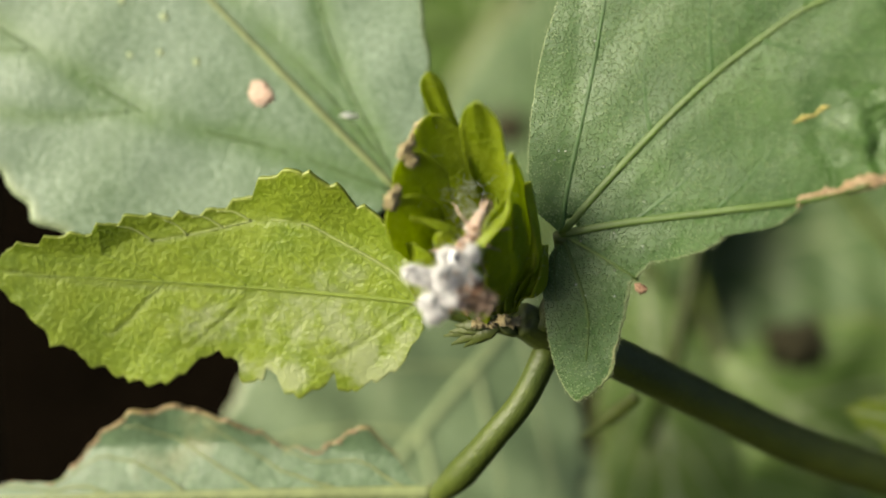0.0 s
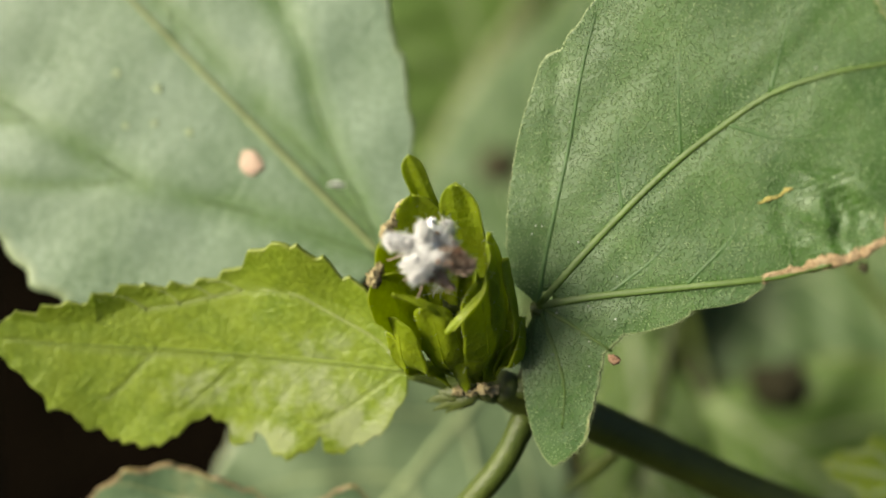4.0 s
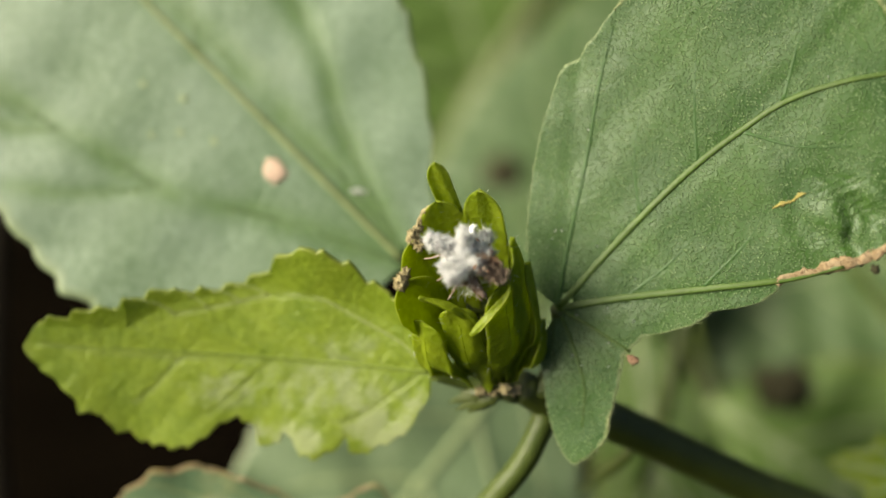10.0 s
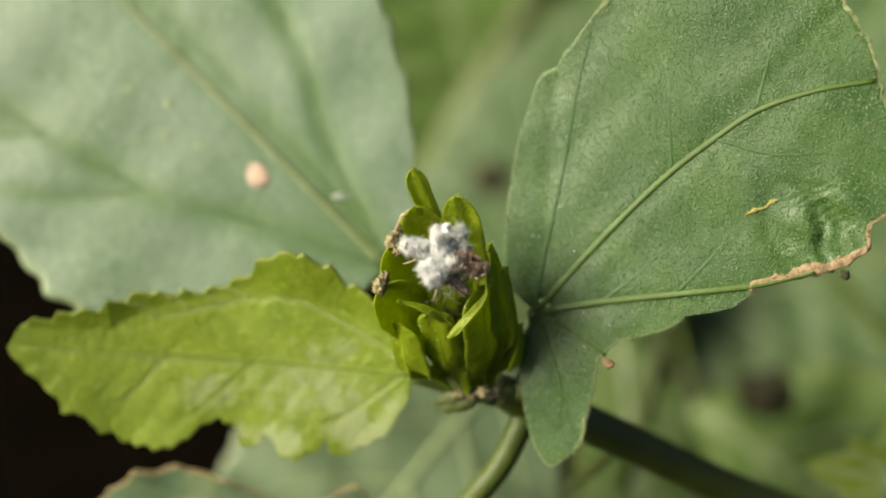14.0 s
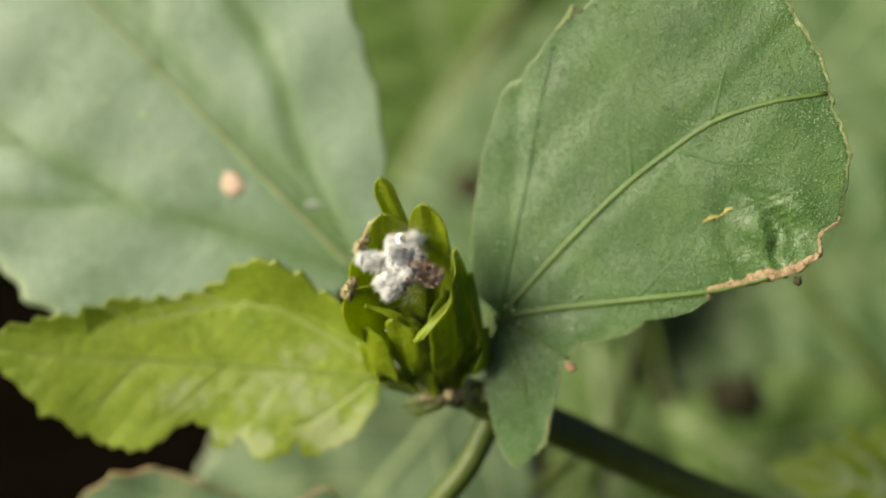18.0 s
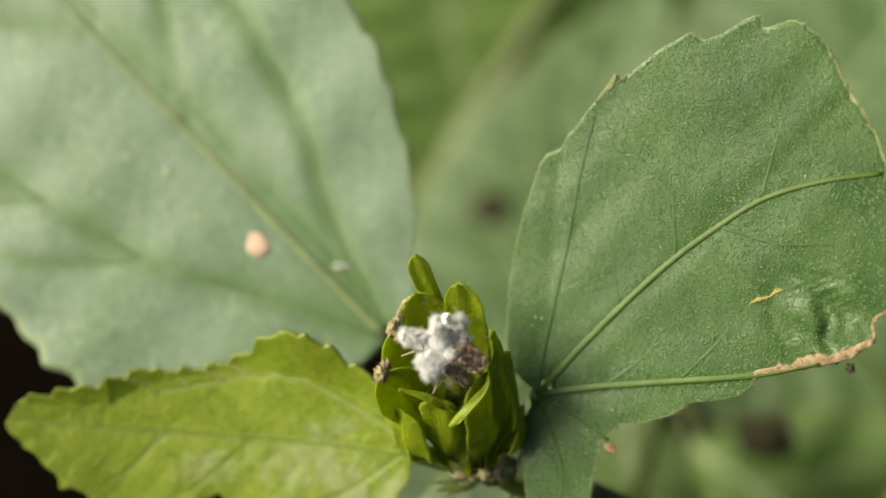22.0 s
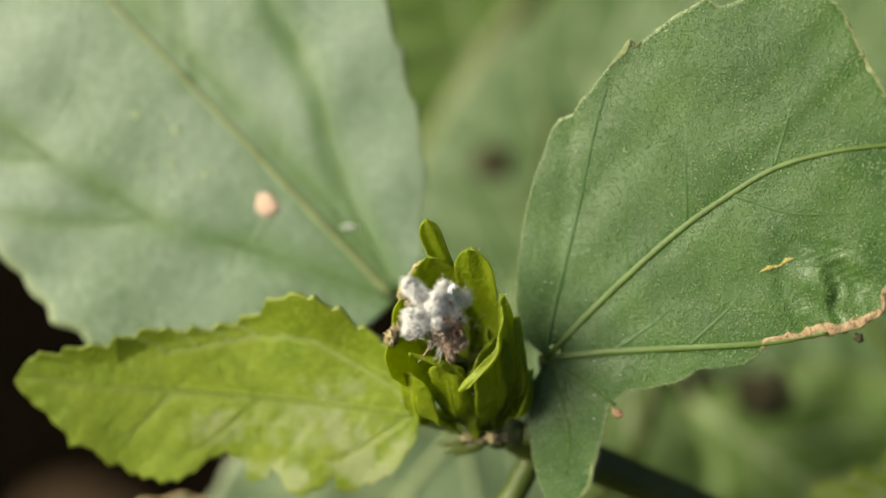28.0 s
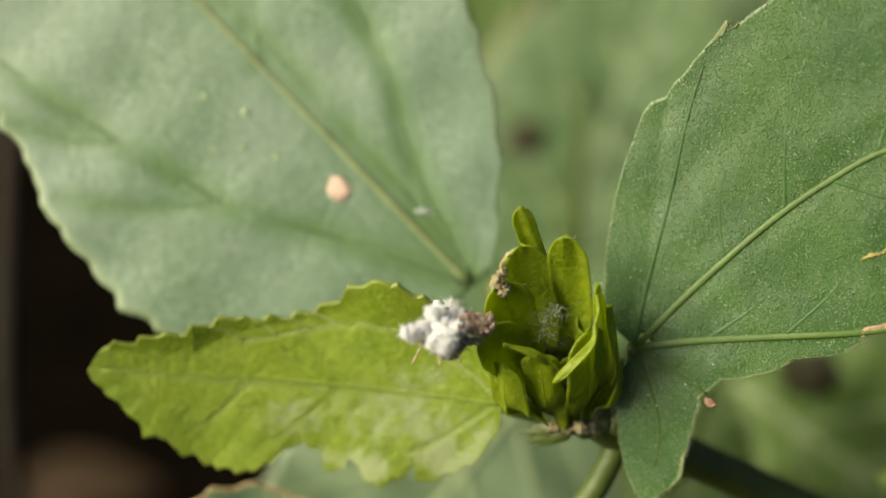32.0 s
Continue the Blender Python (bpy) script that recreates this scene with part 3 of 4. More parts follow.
for a in np.linspace(-110, 120, 520):
    r = float(fan.reach(np.array(a)))
    x, y = r * math.cos(radians(a)), r * math.sin(radians(a))
    p = np.array([x, y, float(fan.height(np.array(x), np.array(y))) - 0.1])
    d = np.array([math.cos(radians(a)), math.sin(radians(a)), 0]) * rng.uniform(0.1, 0.3) + rng.normal(size=3) * 0.1
    fringe.append(tube([p, p + d * 0.6, p + d], (0.02, 0.008), 4, 3))
tagged(part("dust_specks", join(specks), FLUFF, leaf, "tiny white specks"), kind="stuff")
tagged(part("margin_hairs", join(fringe), VEIN_PALE, leaf, "short pale margin hairs"), kind="stuff")

# the young yellow-green leaf with a bitten edge
young = Blade(37.9, ([0, 0.9, 1.5, 2.2, 4.2, 5.5, 6.3, 7.3, 7.6, 8.4, 10.4, 12, 12.7, 13.8, 14, 14.8, 16.2, 16.3, 17, 18.1, 19.2, 20.1, 21.1, 22.7, 24, 25.4, 27.2, 27.8, 29.1, 30.1, 30.7, 32.8, 33, 34.3, 35.1, 36, 36.9, 37.6, 37.9],
                     [0, 1.5, 3, 4.1, 6.3, 7.4, 8.4, 9.5, 11, 12.3, 13, 14.6, 15.4, 17.1, 18.4, 20.7, 23.2, 24.7, 26.2, 27.5, 28.7, 29.7, 31.2, 33.8, 36.1, 36.9, 37.4, 37.9]),
              [2.0, 3.8, 5.3, 6.2, 7.4, 8.3, 8.7, 8.1, 7.0, 8.2, 9.3, 9.2, 7.9, 7.0, 7.9, 8.6, 8.5, 7.0, 6.4, 6.0, 6.4, 7.2, 8.2, 9.1, 9.5, 9.0, 9.0, 8.2, 8.0, 7.4, 6.5, 6.1, 5.2, 4.0, 3.1, 2.2, 1.5, 0.8, 0.05],
              [3.5, 4.6, 5.8, 7.4, 8.3, 9.3, 10.0, 10.4, 11.0, 10.9, 10.6, 9.5, 8.4, 7.4, 6.7, 6.2, 5.9, 6.1, 5.4, 5.1, 4.6, 3.9, 4.1, 2.9, 2.5, 1.75, 0.9, 0.05],
              bow=-1.6, fold=0.02, curl=0.05, ripple=0.3, teeth_a=(1.7, 0.4), teeth_b=(2.3, 0.6), seed=2, pucker=0.035, cells=2.9, crease=0.30,
              # first four: damaged margin; last three, broad: sheen painted into the colour
              scars=((4.2, 6.2, 2.6, 1.6, 1.8), (12.3, 7.6, 2.0, 1.3, 1.6), (16.0, 7.2, 1.0, 0.9, 0.9), (1.2, 3.0, 1.0, 1.4, 0.8), (9.0, 2.4, 7.5, 3.6, 0.75), (20, 3.4, 4, 2.4, 0.6), (7.0, -2.6, 5, 1.6, 0.4)),
              ribs=(([0, 10, 20, 30, 36], [0, 0.1, 0.55, 0.35, -0.3], 0.22), ([14.6, 15.7, 17.2, 19.2, 20.7], [0.2, 1.0, 2.5, 4.4, 5.9], 0.3), ([23, 24.1, 25.6, 27.5], [0.4, 1.2, 3.2, 5.0], 0.3),
                    ([1, 3, 6, 8], [0.2, 2.0, 4.6, 5.6], 0.3), ([0.5, 3, 7.7, 10.4, 13, 15.5, 20, 24], [-0.4, -2.6, -4.8, -6.0, -6.2, -5.9, -4.6, -3.6], 0.25)), rib_depth=0.07)
M_YOUNG = IN @ frame_of((-2.6, -12.5, -2.6), (-38.6, 2.3, -1.2), (-0.05, -0.2, 1))
blade_leaf(young, LEAF_YOUNG, VEIN_YOUNG, shrub, M_YOUNG, "bright yellow-green young leaf with bitten toothed edge", 4, (0.24, 0.08), 0.34, (0.08, 0.03), 320, 34, lift=-0.03)

young_leaf = [o for o in shrub.children if o.get("label", "").startswith("bright yellow-green")][0]
arc = [young.point(x, y, 0.0) for x, y in ((0.6, -0.5), (3, -2.6), (7.7, -4.8), (10.4, -6.0), (13, -6.2), (15.5, -5.9), (20, -4.6), (24, -3.6))]
part("main_vein", tube(arc, (0.15, 0.05), 40, 6, flat=0.6), VEIN_WAN, young_leaf)
for pts in (((15.5, -5.9), (17, -6.6), (18.5, -6.6)), ((18, -5.2), (19.5, -6.0), (20.6, -6.0)), ((21, -4.3), (22.0, -5.2), (23, -5.6)), ((24, -3.6), (25.6, -4.6), (27, -4.9))):
    part("side_vein", tube([young.point(x, y, 0.01) for x, y in pts], (0.12, 0.05), 12, 6, flat=0.6), VEIN_WAN, young_leaf)

# the broad pale leaf
broad = Blade(80.0, ([0, 2, 6, 12, 17.7, 22, 26, 30, 33, 36, 38, 41, 44, 52, 60, 70, 80], [0, 0.8, 4.4, 8.1, 12.1, 16.6, 19.4, 22.6, 27.9, 36, 46, 58, 70, 80]),
              [10, 17, 20.5, 23, 24.8, 26.0, 25.6, 25.5, 25.1, 24.3, 23.2, 22.4, 22.1, 19.5, 14, 7, 0.1], [2.2, 3.7, 7.8, 11.7, 14.5, 17, 18.6, 19.9, 21.1, 21.8, 20.6, 14.8, 7, 0.1],
              bow=0.8, fold=0.02, ripple=0.12, teeth_a=(4.1, 0.65), teeth_b=(5.0, 0.6), seed=3, pucker=0.04, cells=9, halo=1.9,
              ribs=(([0, 7, 15.2, 18.3, 23.8, 29, 35, 48, 62], [0, 3.4, 7.4, 10.1, 12.5, 13.6, 15.5, 18.3, 19], 0.9), ([0, 8, 15, 20.4, 24, 34, 46], [-0.2, -2.6, -5.2, -8.5, -9.7, -12.5, -14], 1.0),
                    ([0, 12, 30, 50, 70], [-0.7, -1.6, -1.9, -1.6, -1.0], 1.0), ([44, 47, 51, 56, 62], [0, 2.4, 5.5, 9, 13], 0.9), ([30, 34, 40, 48], [0, -3, -7, -11], 0.8),
                    ([34, 37, 41, 45], [15.2, 18, 20.5, 22], 0.7), ([23, 26, 30, 34], [12.2, 16, 20, 23], 0.7)))
M_BROAD = IN @ frame_of((-5.28, -2.60, -12.18), (-26.9, 26.9, -2.3), (-0.1, 0.12, 1))
pale = blade_leaf(broad, LEAF_PALE, VEIN_BROAD, shrub, M_BROAD, "broad pale green leaf with small pinkish scars", 0, (0.34, 0.15), 0.3, (0.35, 0.1), 200, 26)
for ss, yy, half in broad.ribs:
    if yy[1] * yy[-1] > 0 and half != 0.9 or len(ss) > 6:
        line = [broad.point(x, float(np.interp(x, ss, yy)), -0.04) for x in np.linspace(ss[0] + 0.5, ss[-1] - 1, 12)]
        part("side_vein", tube(line, (0.24, 0.1), 40, 6, flat=0.5), VEIN_MID, pale)
for sx, sy, size in ((15.9, 2.75, 1.45), (8.6, -1.75, 0.6), (31.5, 6.0, 0.45), (27.6, 4.2, 0.5), (25.4, 6.8, 0.4), (22.3, 5.0, 0.45), (27.2, 9.0, 0.35)):
    v, f = lump((size * 0.85, size * 0.75, 0.05 if size > 1 else 0.04), 3 + sx, 0.35, 2.2, 3)
    v = v + broad.point(sx, sy, 0.03)
    if sx == 8.6:
        part("scar", tube([broad.point(sx - 0.7, sy - 0.5, 0.05), broad.point(sx, sy, 0.1), broad.point(sx + 0.6, sy + 0.7, 0.05)], (0.1, size * 0.42, 0.08), 10, 6, 0.2, flat=0.3), FLUFF, pale, "small whitish scar")
        continue
    if size < 1:
        part("scar", (v, f), VEIN_PALE, pale, "tiny pale scar")
        continue
    part("scar", (v, f), DRY_PINK, pale, "small pinkish dry scar")

# the lower leaf behind
lower = Blade(48.0, [0, 2.3, 3.9, 6.0, 8.2, 9.2, 11.4, 14.6, 16.3, 20.1, 24.1, 29.0, 33.1, 34.1, 36.4, 40.3, 48], [0.5, 6, 9.4, 12, 14, 14.8, 16.4, 18, 18.6, 19, 19, 18, 15.5, 15, 12.4, 8.4, 0.1],
              [0.5, 1.2, 3.6, 5.8, 5.7, 4.6, 3.9, 4.5, 5.6, 6.9, 8.3, 7.4, 4.9, 3.3, 1.3, 1.5, 0.1], bow=0.6, fold=0.0, curl=0.1, ripple=0.5, teeth_a=(3.5, 0.6), teeth_b=(3.1, 0.35), seed=4, pucker=0.12, cells=7, crease=0.5, crease_line=(2.4, 2.4, 1.0))
M_LOWER = IN @ frame_of((-1.6, -30.2, -11.0), (-40.5, -1.6, -3), (0.05, 0.25, 1))
low_leaf = blade_leaf(lower, LEAF_BLUE, VEIN_BROAD, shrub, M_LOWER, "bluish green leaf with a chewed brown-rimmed edge", 5, (0.7, 0.2), 0.28, (0.2, 0.08), 180, 22)
rim = []
for k, x in enumerate(np.linspace(6.5, 37, 110)):
    q = np.random.default_rng(k)
    if (x % 7.3) < 5.6:
        v, f = lump(np.array((0.3, 0.16, 0.14)) * q.uniform(0.5, 1.3), k, 0.9, 2.4, 1)
        rim.append((v + lower.point(x, -float(lower.width(np.array(x), -1)) + 0.08, -0.05), f))
part("dried_margin", join(rim), DRY_EDGE, low_leaf, "thin brown dried rim")

# ---- the spent flower bud: a cup of spoon-shaped bracts that opens out of the plant's face ----
bud = new("flower_bud")
bud.parent = shrub
BUD_AT = Vector((3.6, -12.4, 0.0))
bud.matrix_basis = IN @ Matrix.Translation(BUD_AT * MM)
tagged(bud, "spent green flower bud, open cup of spoon-shaped bracts with dry tips")
HEART = smooth_line([(3.6, -12.4, 0.0), (2.2, -8.6, 2.2), (0.8, -5.0, 5.0), (-0.3, -2.8, 8.5)], 40)


def bract(base, mid, tip, width, blunt=0.55, cup=0.2, roll=0.0, aim=6.0, seed=0, foot_width=0.36, crumple=1.0):
    """One spoon-shaped bract along a curve, hollow towards the heart of the cup; roll: how far its end bends outwards."""
    ns, nt = 44, 15
    line = smooth_line([base, np.add(np.multiply(base, 0.45), np.multiply(mid, 0.55)) + (np.subtract(mid, tip) * 0.08), mid, tip], 120)
    s, v = 1 - (1 - np.linspace(0, 1, ns)) ** 1.6, np.linspace(-1, 1, nt)
    line = np.stack([np.interp(s, np.linspace(0, 1, len(line)), line[:, i]) for i in range(3)], 1)
    tang = np.gradient(line, axis=0)
    tang /= np.linalg.norm(tang, axis=1, keepdims=True)
    near = HEART[np.argmin(((line[:, None] - HEART[None]) ** 2).sum(2), axis=1)]
    near = (1 - s)[:, None] * near + s[:, None] * np.array([0.6, -5.0, aim])
    inward = near - line
    inward -= (inward * tang).sum(1, keepdims=True) * tang
    inward /= np.linalg.norm(inward, axis=1, keepdims=True) + 1e-9
    for _ in range(4):
        inward[1:-1] = (inward[:-2] + inward[1:-1] + inward[2:]) / 3
    inward /= np.linalg.norm(inward, axis=1, keepdims=True) + 1e-9
    across = np.cross(tang, inward)
    ease = np.clip((s - 0.25) / 0.42, 0, 1)
    w = width * (foot_width + (1 - foot_width) * ease * ease * (3 - 2 * ease))
    w = w * (1 + crumple * (0.05 * np.sin(9 * s + 1.7 * seed) + 0.035 * np.sin(21 * s + seed) + 0.02 * np.sin(47 * s + 2 * seed)))
    top = np.clip((s - blunt) / (1 - blunt), 0, 1)
    w = w * np.sqrt(np.maximum(0, 1 - top ** 2.4)) + 0.03
    t = v[None] * w[:, None] / 2
    lift = cup * width * v[None] ** 2 * (0.5 + 0.5 * np.sin(np.pi * s)[:, None]) - roll * np.maximum(0, s - 0.7)[:, None] ** 2 * 12
    lift = lift + crumple * (0.12 * np.sin(8 * s[:, None] + 3 * v[None] + seed) + 0.07 * np.sin(5 * v[None] + 2.3 * seed) * s[:, None]
                             + 0.09 * np.sin(15 * s[:, None] + 2.1 * seed) * v[None] ** 2 - 0.04 * np.exp(-(v[None] / 0.2) ** 2))
    g = line[:, None] + across[:, None] * t[..., None] + inward[:, None] * lift[..., None]
    edge = np.maximum(np.abs(v)[None] + 0 * t, np.clip((s - 0.9) * 10, 0, 1)[:, None])
    return shell(g - np.array(BUD_AT), 0.13, edge * 0.965), g - np.array(BUD_AT)


BRACTS = [  # foot, middle, tip, width, bluntness, hollow, roll, aim of its inner face, dry tip, width of the foot
    ((2.6, -12.0, -0.9), (0.6, -1.6, 3.2), (-2.3, 5.7, 7.9), 1.75, 0.93, 0.10, 0.0, 14, 0, 0.6),
    ((3.4, -12.0, -0.9), (2.9, -2.6, 3.2), (1.5, 3.5, 8.2), 3.5, 0.84, 0.16, 0.0, 13, 0, 0.4),
    ((2.4, -12.0, -0.7), (-0.6, -2.8, 3.4), (-2.0, 2.6, 7.3), 4.6, 0.80, 0.08, 0.1, 26, 1, 0.36),
    ((1.6, -12.2, -0.4), (-2.0, -4.6, 4.2), (-3.7, -0.5, 8.2), 4.4, 0.80, 0.10, 0.3, 70, 2, 0.36),
    ((1.2, -12.4, -0.1), (-2.6, -6.8, 4.4), (-4.6, -4.2, 8.4), 4.5, 0.80, 0.12, 0.3, 60, 2, 0.36),
    ((0.8, -12.7, 0.1), (-2.5, -11.2, 3.2), (-3.0, -7.6, 6.6), 3.9, 0.86, 0.10, 0.1, 2.5, 0, 0.7),
    ((1.9, -13.0, 0.2), (0.6, -10.6, 4.6), (-0.4, -6.3, 8.0), 3.3, 0.90, 0.15, 0.15, 2.5, 0, 0.85),
    ((3.6, -13.0, 0.3), (4.3, -9.6, 4.4), (3.6, -4.3, 8.2), 4.1, 0.84, 0.15, 0.0, 3.0, 0, 0.8),
    ((4.3, -12.4, 0.0), (5.7, -6.6, 4.6), (4.35, -0.4, 7.6), 2.9, 0.74, 0.20, 0.1, 2.0, 0, 0.7),
    ((4.9, -12.2, -0.5), (7.0, -7.8, 1.8), (5.9, -2.4, 4.8), 3.8, 0.66, 0.22, 0.0, 4, 0, 0.5),
    ((0.6, -12.6, -0.2), (-3.3, -11.6, 1.4), (-4.0, -8.6, 4.2), 2.8, 0.8, 0.12, 0.0, 3, 0, 0.6),
    ((5.2, -11.9, -0.2), (7.3, -10.8, 1.2), (7.5, -7.4, 1.8), 3.0, 0.6, 0.3, 0.0, 3, 0, 0.6)]
blades = []
for k, (foot, mid, tip, width, blunt, cup, roll, aim, dry, foot_width) in enumerate(BRACTS):
    geo, g = bract(foot, mid, tip, width, blunt, cup, roll, aim, k, foot_width)
    blades.append(g)
    piece = part("bract", geo, BRACT, bud)
    part("rib", tube([g[i, 7] for i in range(1, 36, 4)], (0.09, 0.04), 18, 6), BRACT, piece)
    if k == 7:
        lip, _ = bract((4.4, -1.4, 7.8), (3.8, -5.6, 8.9), (0.9, -8.5, 8.2), 0.85, 0.88, 0.25, 0.0, 12, 31, 0.75)
        part("rolled_lip", lip, BRACT, piece, "pale rolled bract edge")
    if k == 6:
        flap, _ = bract((1.4, -7.7, 7.0), (-0.8, -6.4, 8.6), (-3.3, -5.4, 9.1), 1.0, 0.35, 0.25, 0.0, 3, 37, 0.7)
        part("torn_flap", flap, BRACT, piece, "pale torn bract flap")
    if dry == 1:
        rim = [g[i, 0] for i in (30, 33, 36, 39)] + [g[41, 3]]
        part("dry_tip", tube(rim, (0.05, 0.2, 0.26, 0.16), 16, 7, 0.2, flat=0.6), DRY_TIP, piece, "brown dried bract edge")
    if dry == 2:
        bits = []
        for q in range(7):
            v, f = lump(np.array((0.46, 0.48, 0.36)) * (1.0 - 0.06 * q), 7 * k + q, 1.3, 3.6, 3)
            bits.append((v + g[-3, 7] + np.array([0.05, 0.05, 0.15]) + np.random.default_rng(q + k).normal(size=3) * (0.2, 0.3, 0.12), f))
        part("dry_tip", join(bits), DRY_TIP, piece, "crumpled brown dried bract tip")

# calyx inside the bracts, dark lump added for the cup's shade, white hairs
rings = []
for (x, y, z), r in (((1.8, -7.4, 0.2), 0.3), ((1.8, -7.4, 0.2), 1.3), ((1.7, -7.0, 0.6), 2.1), ((1.3, -6.0, 2.0), 2.5), ((0.9, -5.2, 3.4), 2.7), ((0.9, -5.3, 3.4), 2.9), ((1.4, -6.6, 2.4), 2.8), ((2.1, -8.6, 1.4), 2.4), ((2.9, -10.8, 0.6), 1.8), ((3.6, -12.6, -0.3), 1.2)):
    a = np.linspace(0, 2 * np.pi, 91)
    tilt = np.clip((z - 0.5) / 4, 0, 1)
    rr = r * (1 + 0.09 * np.cos(9 * a))
    rings.append(np.stack([x + rr * np.cos(a), y + rr * np.sin(a) * (0.6 + 0.4 * tilt), z - rr * np.sin(a) * 0.55 * (1 - 0.6 * tilt)], 1) - np.array(BUD_AT))
v, f = lump((2.2, 2.0, 0.6), 9, 0.5, 2.4, 3)
part("withered_heart", (v + np.array([1.5, -6.2, 1.3]) - np.array(BUD_AT), f), STEM, bud, "dark green lump added for the shade in the bud cup")
part("calyx", shell(np.array(rings), 0.1), BRACT, bud, "green calyx cup, dark inside")
rng = np.random.default_rng(5)
hairs = []
for k in range(44):
    spot = np.array(((0.4, -3.8, 5.6), (1.0, -3.4, 5.4), (0.2, -4.6, 5.8), (1.3, -2.8, 5.2))[k % 4]) - np.array(BUD_AT)
    base = spot + rng.normal(size=3) * 0.25
    lean = np.array([rng.normal() * 1.0, rng.normal() * 0.9, rng.uniform(-0.4, 0.9)])
    hairs.append(tube([base, base + lean * 0.4 + rng.normal(size=3) * 0.25, base + lean * 0.7 + rng.normal(size=3) * 0.2, base + lean], (0.019, 0.008), 9, 3))
tagged(part("hairs", join(hairs), FLUFF, bud, "fine white hairs in the cup"), kind="stuff")
fuzz = []
store = np.concatenate(blades)
for k in range(300):
    q = store[rng.integers(0, len(store)), rng.choice([0, 1, 13, 14, 7])]
    d = rng.normal(size=3) * 0.28
    fuzz.append(tube([q, q + d * 0.6, q + d], (0.014, 0.007), 4, 3))
tagged(part("fuzz", join(fuzz), FLUFF, bud, "short pale hairs on the bracts"), kind="stuff")
for k, (x, y, z, r) in enumerate(((0.4, -1.2, 1.2, 0.75), (-0.6, -1.6, 0.4, 0.6), (1.2, -1.4, 0.6, 0.65), (-1.6, -1.6, -0.6, 0.7))):
    v, f = lump((r * 0.8, r * 0.55, r * 0.55), 11 + k, 1.1, 2.6, 3)
    part("withered_scale", (v + np.array([x, y, z]), f), DRY_TIP, bud, "withered brown scale")
for k, (x, y, z) in enumerate(((-5.8, -3.4, -4.4), (-4.9, -4.2, -3.8), (-3.6, -4.4, -3.0), (-4.6, -2.2, -3.0), (-2.2, -4.0, -2.4), (2.2, -3.0, -1.2), (-5.2, -2.9, -3.6))):
    part("stipule", tube([(0.2 * (k % 3), -1.4, -0.8), (x * 0.4, -1.4 + (y + 1.4) * 0.4, z * 0.4), (x * 0.8, y * 0.85, z * 0.8)], (0.5, 0.62, 0.05), 14, 8, 0.06, k, flat=0.3), STEM, bud)

# ---- background shrub, out of focus behind ----
back = new("background_shrub")
BFOOT = Vector((0.06, 0.36, 0.0))
back.location = BFOOT
tagged(back, "dense green shrub with large leaves behind, softly out of focus", "shrub")
INB = Matrix.Translation(-BFOOT) @ P
trunk = [to_plant(BFOOT + Vector(p)) for p in ((0, 0, -0.005), (0.0, -0.01, 0.15), (-0.005, -0.02, 0.3), (0, -0.01, 0.42))]
part("stem", tube(trunk, (5, 4.2, 3.2, 2.0), 40, 12, 0.02), STEM, back, "", INB)


def far_leaf(base, tip, width, material, normal=(0, 0.1, 1), seed=1, teeth=(4.0, 0.9)):
    d = np.subtract(tip, base)
    length = float(np.linalg.norm(d))
    st = np.linspace(0, 1, 11)
    prof = np.array([0.05, 0.55, 0.85, 0.98, 1.0, 0.95, 0.85, 0.68, 0.47, 0.24, 0.01]) * width / 2
    b = Blade(length, st * length, prof, prof * 0.95, bow=3.0, fold=0.06, curl=0.1, ripple=0.6, teeth_a=teeth, teeth_b=teeth, seed=seed, pucker=0.15, cells=11)
    blade_leaf(b, material, VEIN_PALE, back, INB @ frame_of(base, d, normal), "", 5, (0.9, 0.2), 0.28, (0.45, 0.1), 80, 12)
    root = trunk[2] if base[1] < 0 else trunk[3]
    mid = [(b0 + r0) / 2 + e for b0, r0, e in zip(base, root, (0, 4, -14))]
    part("petiole", tube([root, mid, base], (1.4, 1.1, 0.9), 14, 8), TWIG, back, "", INB)


far_leaf((20.7, -5.9, -196.9), (-20.7, 136.2, -185), 89, LEAF_OLIVE, (0.0, 0.1, 1), 1)
far_leaf((8.9, -35.5, -158.4), (44.4, 68.1, -149.5), 65, LEAF_FAR, (-0.2, 0.1, 1), 2)
far_leaf((52, -5.2, -178), (130, 96.2, -162.4), 83, LEAF_FAR, (-0.3, 0.0, 1), 3)
far_leaf((10, -14, -58), (-34, -66, -44), 46, LEAF_MIST, (0.0, 0.2, 1), 4)
far_leaf((43.2, -12, -165.6), (141.6, 12, -146.4), 67, LEAF_FAR, (-0.35, 0.05, 1), 5)
far_leaf((44, -26, -104), (104, -66, -88), 46, LEAF_OLIVE, (-0.4, 0.1, 1), 6)
far_leaf((10, -36, -84), (26, -98, -70), 46, LEAF_MIST, (0.1, 0.0, 1), 7)
far_leaf((36, -40, -96), (66, -98, -84), 40, LEAF_OLIVE, (0.1, 0.0, 1), 10)
far_leaf((28, -12, -82), (36, -76, -70), 21, LEAF_OLIVE, (-0.3, 0.1, 1), 11)
far_leaf((67, -29.5, -34), (41.5, -24.5, -29), 16, LEAF_YOUNG, (-0.15, 0.1, 1), 8, (3.2, 1.5))
far_leaf((0, 32, -288.8), (96, 160, -272.8), 166, LEAF_FAR, (0, 0.0, 1), 9)
